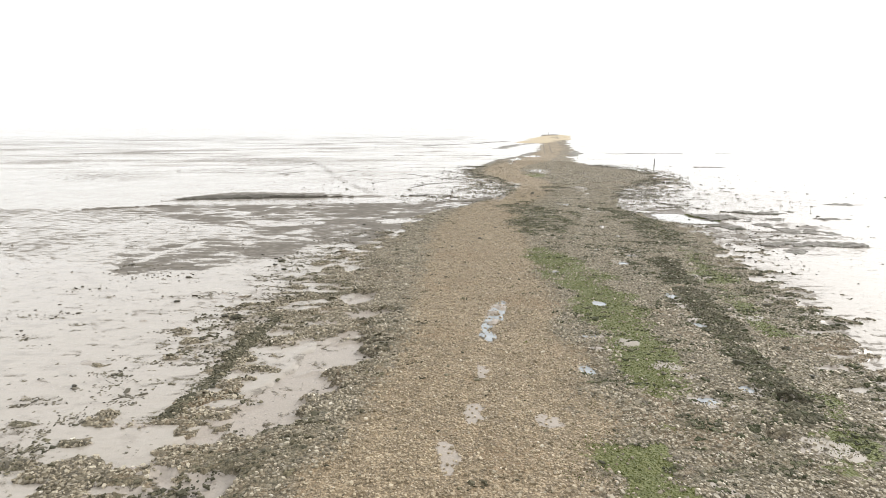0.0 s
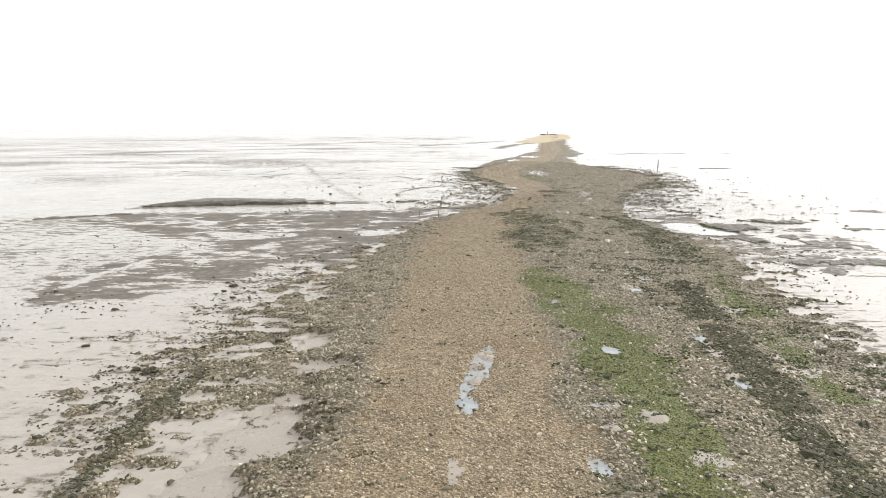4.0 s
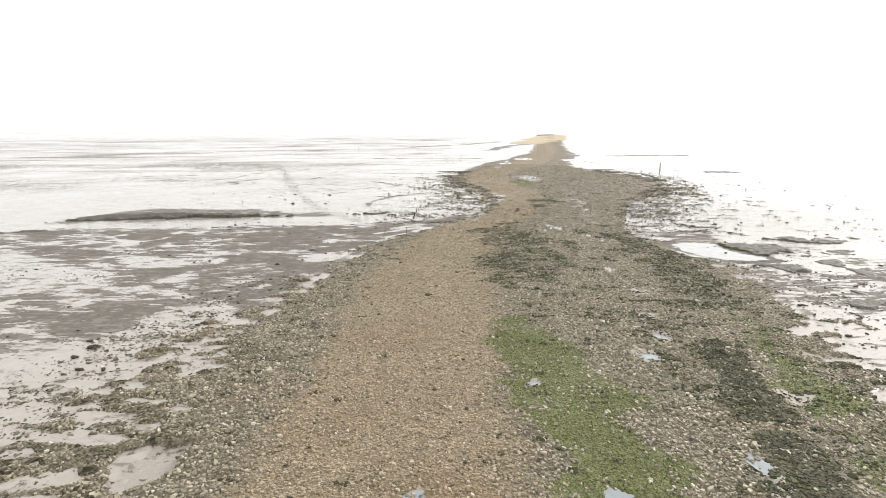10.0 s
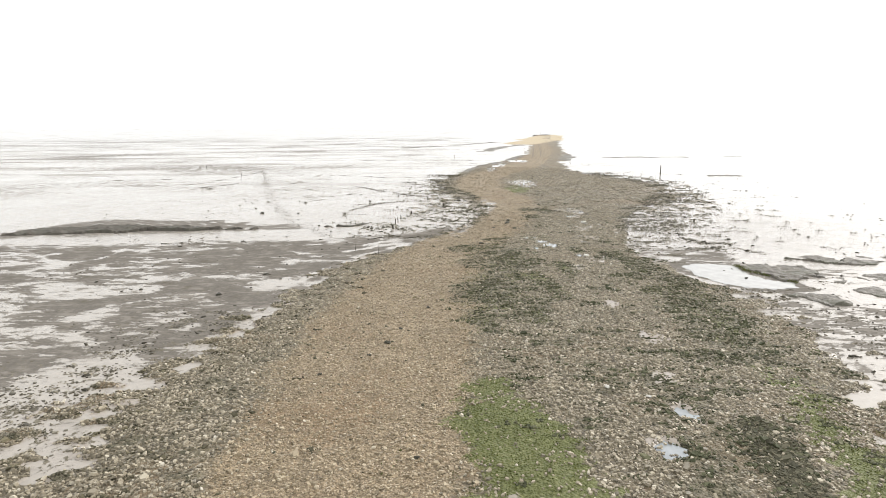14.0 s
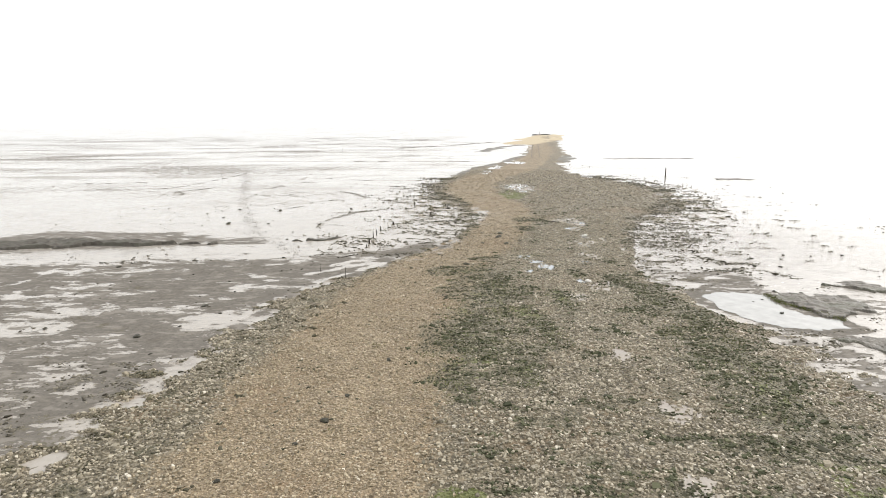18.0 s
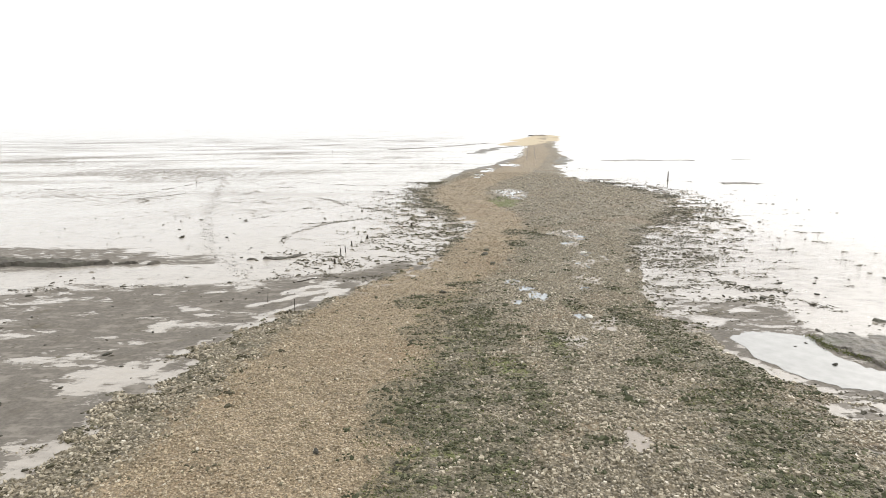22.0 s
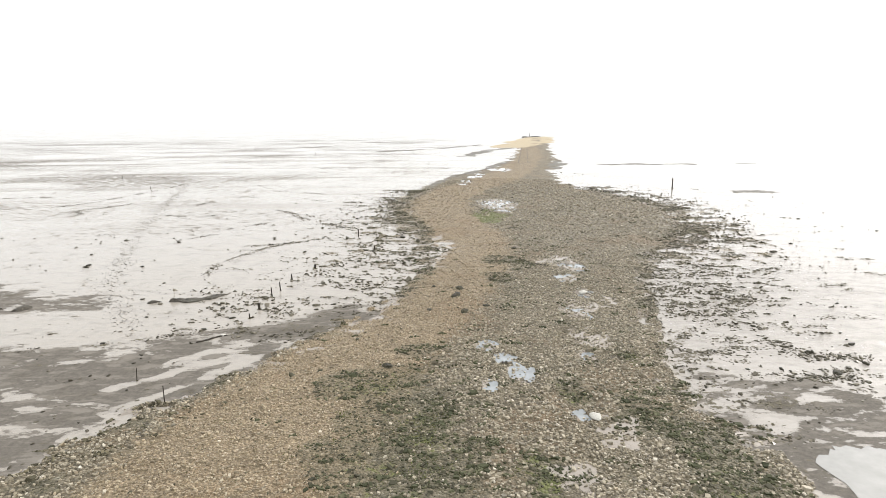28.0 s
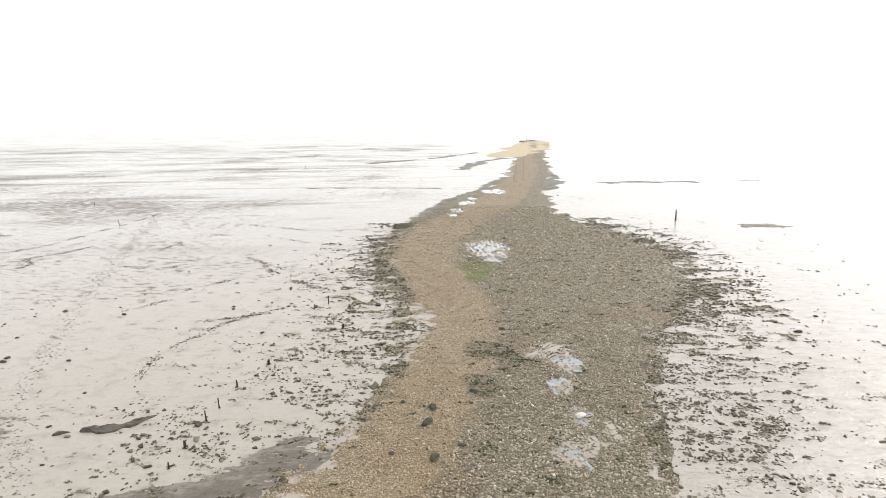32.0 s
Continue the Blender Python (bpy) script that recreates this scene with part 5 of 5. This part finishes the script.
def rock(x, y, r, label, group, mesh=None, z=None):
    if mesh is None and r > 0.145:
        ob = new("weedy_rock")
        new("stone", ROCKS[int(rng.integers(5))]).parent = ob
        new("seaweed_cover", COVERS[int(rng.integers(3))]).parent = ob
    else:
        ob = new("weedy_rock" if mesh is None else "pale_stone", mesh or ROCKS[int(rng.integers(5))])
    ob.scale = (r * rng.uniform(0.7, 1.0), r * rng.uniform(0.6, 0.9), r * rng.uniform(0.45, 0.7))
    ob.rotation_euler = (0, 0, rng.uniform(0, 6.28))
    ob.location = (x, y, (top_height(x, y) if z is None else z) + r * 0.12)
    return tagged(ob, label, "rock", group)


for x, y, r in [(9.3, 52.9, 0.17), (7.9, 51.8, 0.22), (7.7, 50.8, 0.26), (7.9, 48.8, 0.22), (6.7, 49.1, 0.12), (8.7, 49.4, 0.14), (11.1, 59.1, 0.18), (6.9, 52.4, 0.12), (1.9, 30.1, 0.12),
                (2.2, 31.3, 0.09), (1.5, 29.2, 0.07), (3.0, 33.3, 0.09), (0.4, 28.0, 0.07), (2.9, 24.2, 0.07), (2.2, 22.6, 0.07), (5.6, 44.2, 0.16)]:
    rock(x, y, r, "dark weed-covered stone lying on the shingle track", "stones on the track")
for x, y, r in [(-7.3, 25.9, 0.2), (-7.4, 25.2, 0.13), (-6.8, 24.4, 0.13), (-7.7, 26.4, 0.11), (-6.2, 24.4, 0.1), (-9.3, 19.7, 0.12), (-10.6, 37.9, 0.13), (-4.9, 35.9, 0.16), (-4.0, 39.0, 0.15),
                (-8.2, 36.7, 0.1), (-10.7, 63.4, 0.25), (-9.3, 56.8, 0.26), (0.0, 49.0, 0.2), (-4.4, 53.8, 0.16), (-3.0, 49.2, 0.13), (-2.2, 63.4, 0.2), (-9.4, 57.2, 0.2), (-6.7, 56.8, 0.18),
                (-10.6, 59.6, 0.2), (-2.3, 63.8, 0.2), (-6.6, 17.9, 0.2), (-7.0, 18.0, 0.16), (-8.7, 12.9, 0.1), (-6.9, 15.9, 0.12)]:
    rock(x, y, r * (0.6 if y > 45 else 0.9), "dark weed-covered stone sunk in pale mud", "stones on the mud")
for x, y, r in [(21.2, 46.6, 0.14), (20.6, 45.8, 0.17), (24.0, 46.5, 0.2), (18.6, 44.4, 0.2), (19.2, 45.8, 0.2), (22.3, 35.5, 0.13), (18.0, 31.7, 0.14), (21.4, 35.0, 0.15), (25.1, 39.0, 0.16),
                (12.9, 23.2, 0.22), (14.1, 26.4, 0.16), (24.4, 58.7, 0.3), (24.0, 57.0, 0.16), (26.6, 60.8, 0.2), (26.8, 109.8, 0.25), (27.3, 107.5, 0.25), (25.3, 111.6, 0.3), (22.1, 93.1, 0.4),
                (9.2, 14.9, 0.2), (10.8, 18.8, 0.24), (8.8, 13.1, 0.16)]:
    rock(x, y, (0.55 if y > 40 else 0.75) * r, "dark weed-covered stone at the edge of the mud", "stones on the mud")
for k in range(150):
    side = k % 3
    if side:
        y = rng.uniform(24, 84)
        x = np.interp(y, [p[1] for p in RIGHT_EDGE], [p[0] for p in RIGHT_EDGE]) + 0.8 + abs(rng.normal(0, 5.0))
    else:
        y = rng.uniform(26, 76)
        x = np.interp(y, [p[1] for p in LEFT_EDGE], [p[0] for p in LEFT_EDGE]) - 0.8 - abs(rng.normal(0, 7.0))
    rock(x, y, float(rng.lognormal(-2.75, 0.35)), "small dark weedy stone half buried in wet mud", "stones on the mud")
for x, y, r in [(12.58, 51.1, 0.22), (10.3, 41.35, 0.2), (0.25, 47.3, 0.11), (7.2, 27.1, 0.1), (8.0, 26.6, 0.09)]:
    rock(x, y, r, "pale rounded stone among the brown shingle", "pale stones", PALES[0])


def stake(x, y, height, radius, lean, name="wooden_stake", label="dark weathered wooden stake driven into the mud"):
    bm = bmesh.new()
    rings = []
    for i in range(9):
        t = i / 8
        r = 0.8 * radius * (1.05 - 0.2 * t) * (1 + 0.12 * math.sin(i * 2.3 + x))
        ring = []
        for j in range(10):
            a = j / 10 * 2 * math.pi
            rj = r * (1 + 0.16 * math.sin(3 * a + y) + 0.06 * rng.uniform(-1, 1))
            top = (0.25 * radius * math.sin(a + x) * (t == 1))
            ring.append(bm.verts.new((rj * math.cos(a), rj * math.sin(a), -0.12 + (height + 0.12) * t + top)))
        rings.append(ring)
    for a, b in zip(rings[:-1], rings[1:]):
        for j in range(10):
            bm.faces.new((a[j], a[(j + 1) % 10], b[(j + 1) % 10], b[j]))
    bm.faces.new(rings[-1])
    ob = new(name)
    part("shaft", bm, WOOD, ob)
    ob.location = (x, y, top_height(x, y))
    ob.rotation_euler = (radians(lean * math.sin(x * 5)), radians(lean * math.cos(y * 3)), rng.uniform(0, 3))
    tagged(ob, label, "stake", "stakes along the mud")
    bm = bmesh.new()
    for k in range(6):
        a = rng.uniform(0, 6.28)
        d = radius * rng.uniform(0.5, 1.6)
        m = pose(d * math.cos(a), d * math.sin(a), 0.02, rng.uniform(-20, 20), rng.uniform(-20, 20), rng.uniform(0, 360)) @ Matrix.Diagonal((radius * 0.9, radius * 0.6, 0.02, 1))
        bmesh.ops.create_icosphere(bm, subdivisions=1, radius=1.0, matrix=m)
    part("seaweed_tuft", bm, KELP, ob, "dark seaweed caught round the foot")
    return ob


for x, y, h, r in [(0.47, 42.6, 0.52, 0.02), (-0.85, 44.0, 0.42, 0.018), (0.65, 49.95, 0.26, 0.07), (0.7, 51.5, 0.46, 0.035), (0.8, 52.4, 0.4, 0.035), (0.6, 48.9, 0.22, 0.035), (2.55, 64.1, 0.5, 0.04),
                   (3.85, 60.1, 0.28, 0.08), (1.5, 56.0, 0.24, 0.08), (0.9, 54.0, 0.3, 0.05), (-21.8, 91, 0.55, 0.04), (-31.5, 104.6, 0.55, 0.04), (-18.9, 166.9, 0.7, 0.06), (7.0, 134.3, 0.6, 0.05)]:
    stake(x, y, 0.88 * h, 0.78 * r, 6)
stake(32.05, 90.0, 1.05, 0.085, 1.0, "marker_post", "stout dark timber marker post standing in shallow water")
stake(64.2, 364, 2.2, 0.18, 1.0, "marker_post", "tall timber marker post at the far end")


def driftwood(x, y, length, radius, turn, label):
    bm = bmesh.new()
    rings = []
    for i in range(15):
        t = i / 14
        r = radius * (0.55 + 0.6 * math.sin(math.pi * (0.15 + 0.75 * t))) * (1 + 0.15 * math.sin(i * 1.9 + x))
        bend = 0.035 * length * math.sin(2.2 * t * math.pi + y)
        ring = [bm.verts.new(((t - 0.5) * length, bend + r * math.cos(a) * (1 + 0.1 * rng.uniform(-1, 1)), 0.5 * r + r * 0.8 * math.sin(a) * (1 + 0.1 * rng.uniform(-1, 1))))
                for a in np.linspace(0, 2 * math.pi, 10, endpoint=False)]
        rings.append(ring)
    for a, b in zip(rings[:-1], rings[1:]):
        for j in range(10):
            bm.faces.new((a[j], b[j], b[(j + 1) % 10], a[(j + 1) % 10]))
    bm.faces.new(rings[0])
    bm.faces.new(rings[-1][::-1])
    me = bpy.data.meshes.new("driftwood_log")
    bm.to_mesh(me)
    bm.free()
    me.materials.append(WOOD)
    ob = new("driftwood_log", me)
    ob.location = (x, y, top_height(x, y))
    ob.rotation_euler = (0, 0, radians(turn))
    return tagged(ob, label, "driftwood")


driftwood(0.0, 47.0, 0.95, 0.03, 40, "dark waterlogged driftwood log stranded on the mud")
driftwood(11.7, 55.4, 0.9, 0.035, -20, "thin grey driftwood stick beside a puddle")
driftwood(61.5, 364, 3.5, 0.3, 5, "dark timber baulk on the sand beside a marker post")
driftwood(67.2, 363, 5.0, 0.3, -4, "dark timber baulk on the sand beside a marker post")

# bright algae where the pool meets the clay ledge
k = 1500
ay = rng.uniform(36.8, 39.9, k)
ax = np.interp(ay, [36.8, 37.6, 38.8, 39.9], [17.5, 17.2, 16.5, 16.6]) + rng.normal(0.05, 0.09, k)
size = rng.lognormal(-3.4, 0.3, k)
tagged(scatter("algae_fringe", BLADE, BLADE_TRIS, ax, ay, np.full(k, 0.005) + rng.uniform(0, 0.06, k), size, 0.6, 0.3, TURF, False), "green algae along the rim of the pool", "algae", kind="stuff")
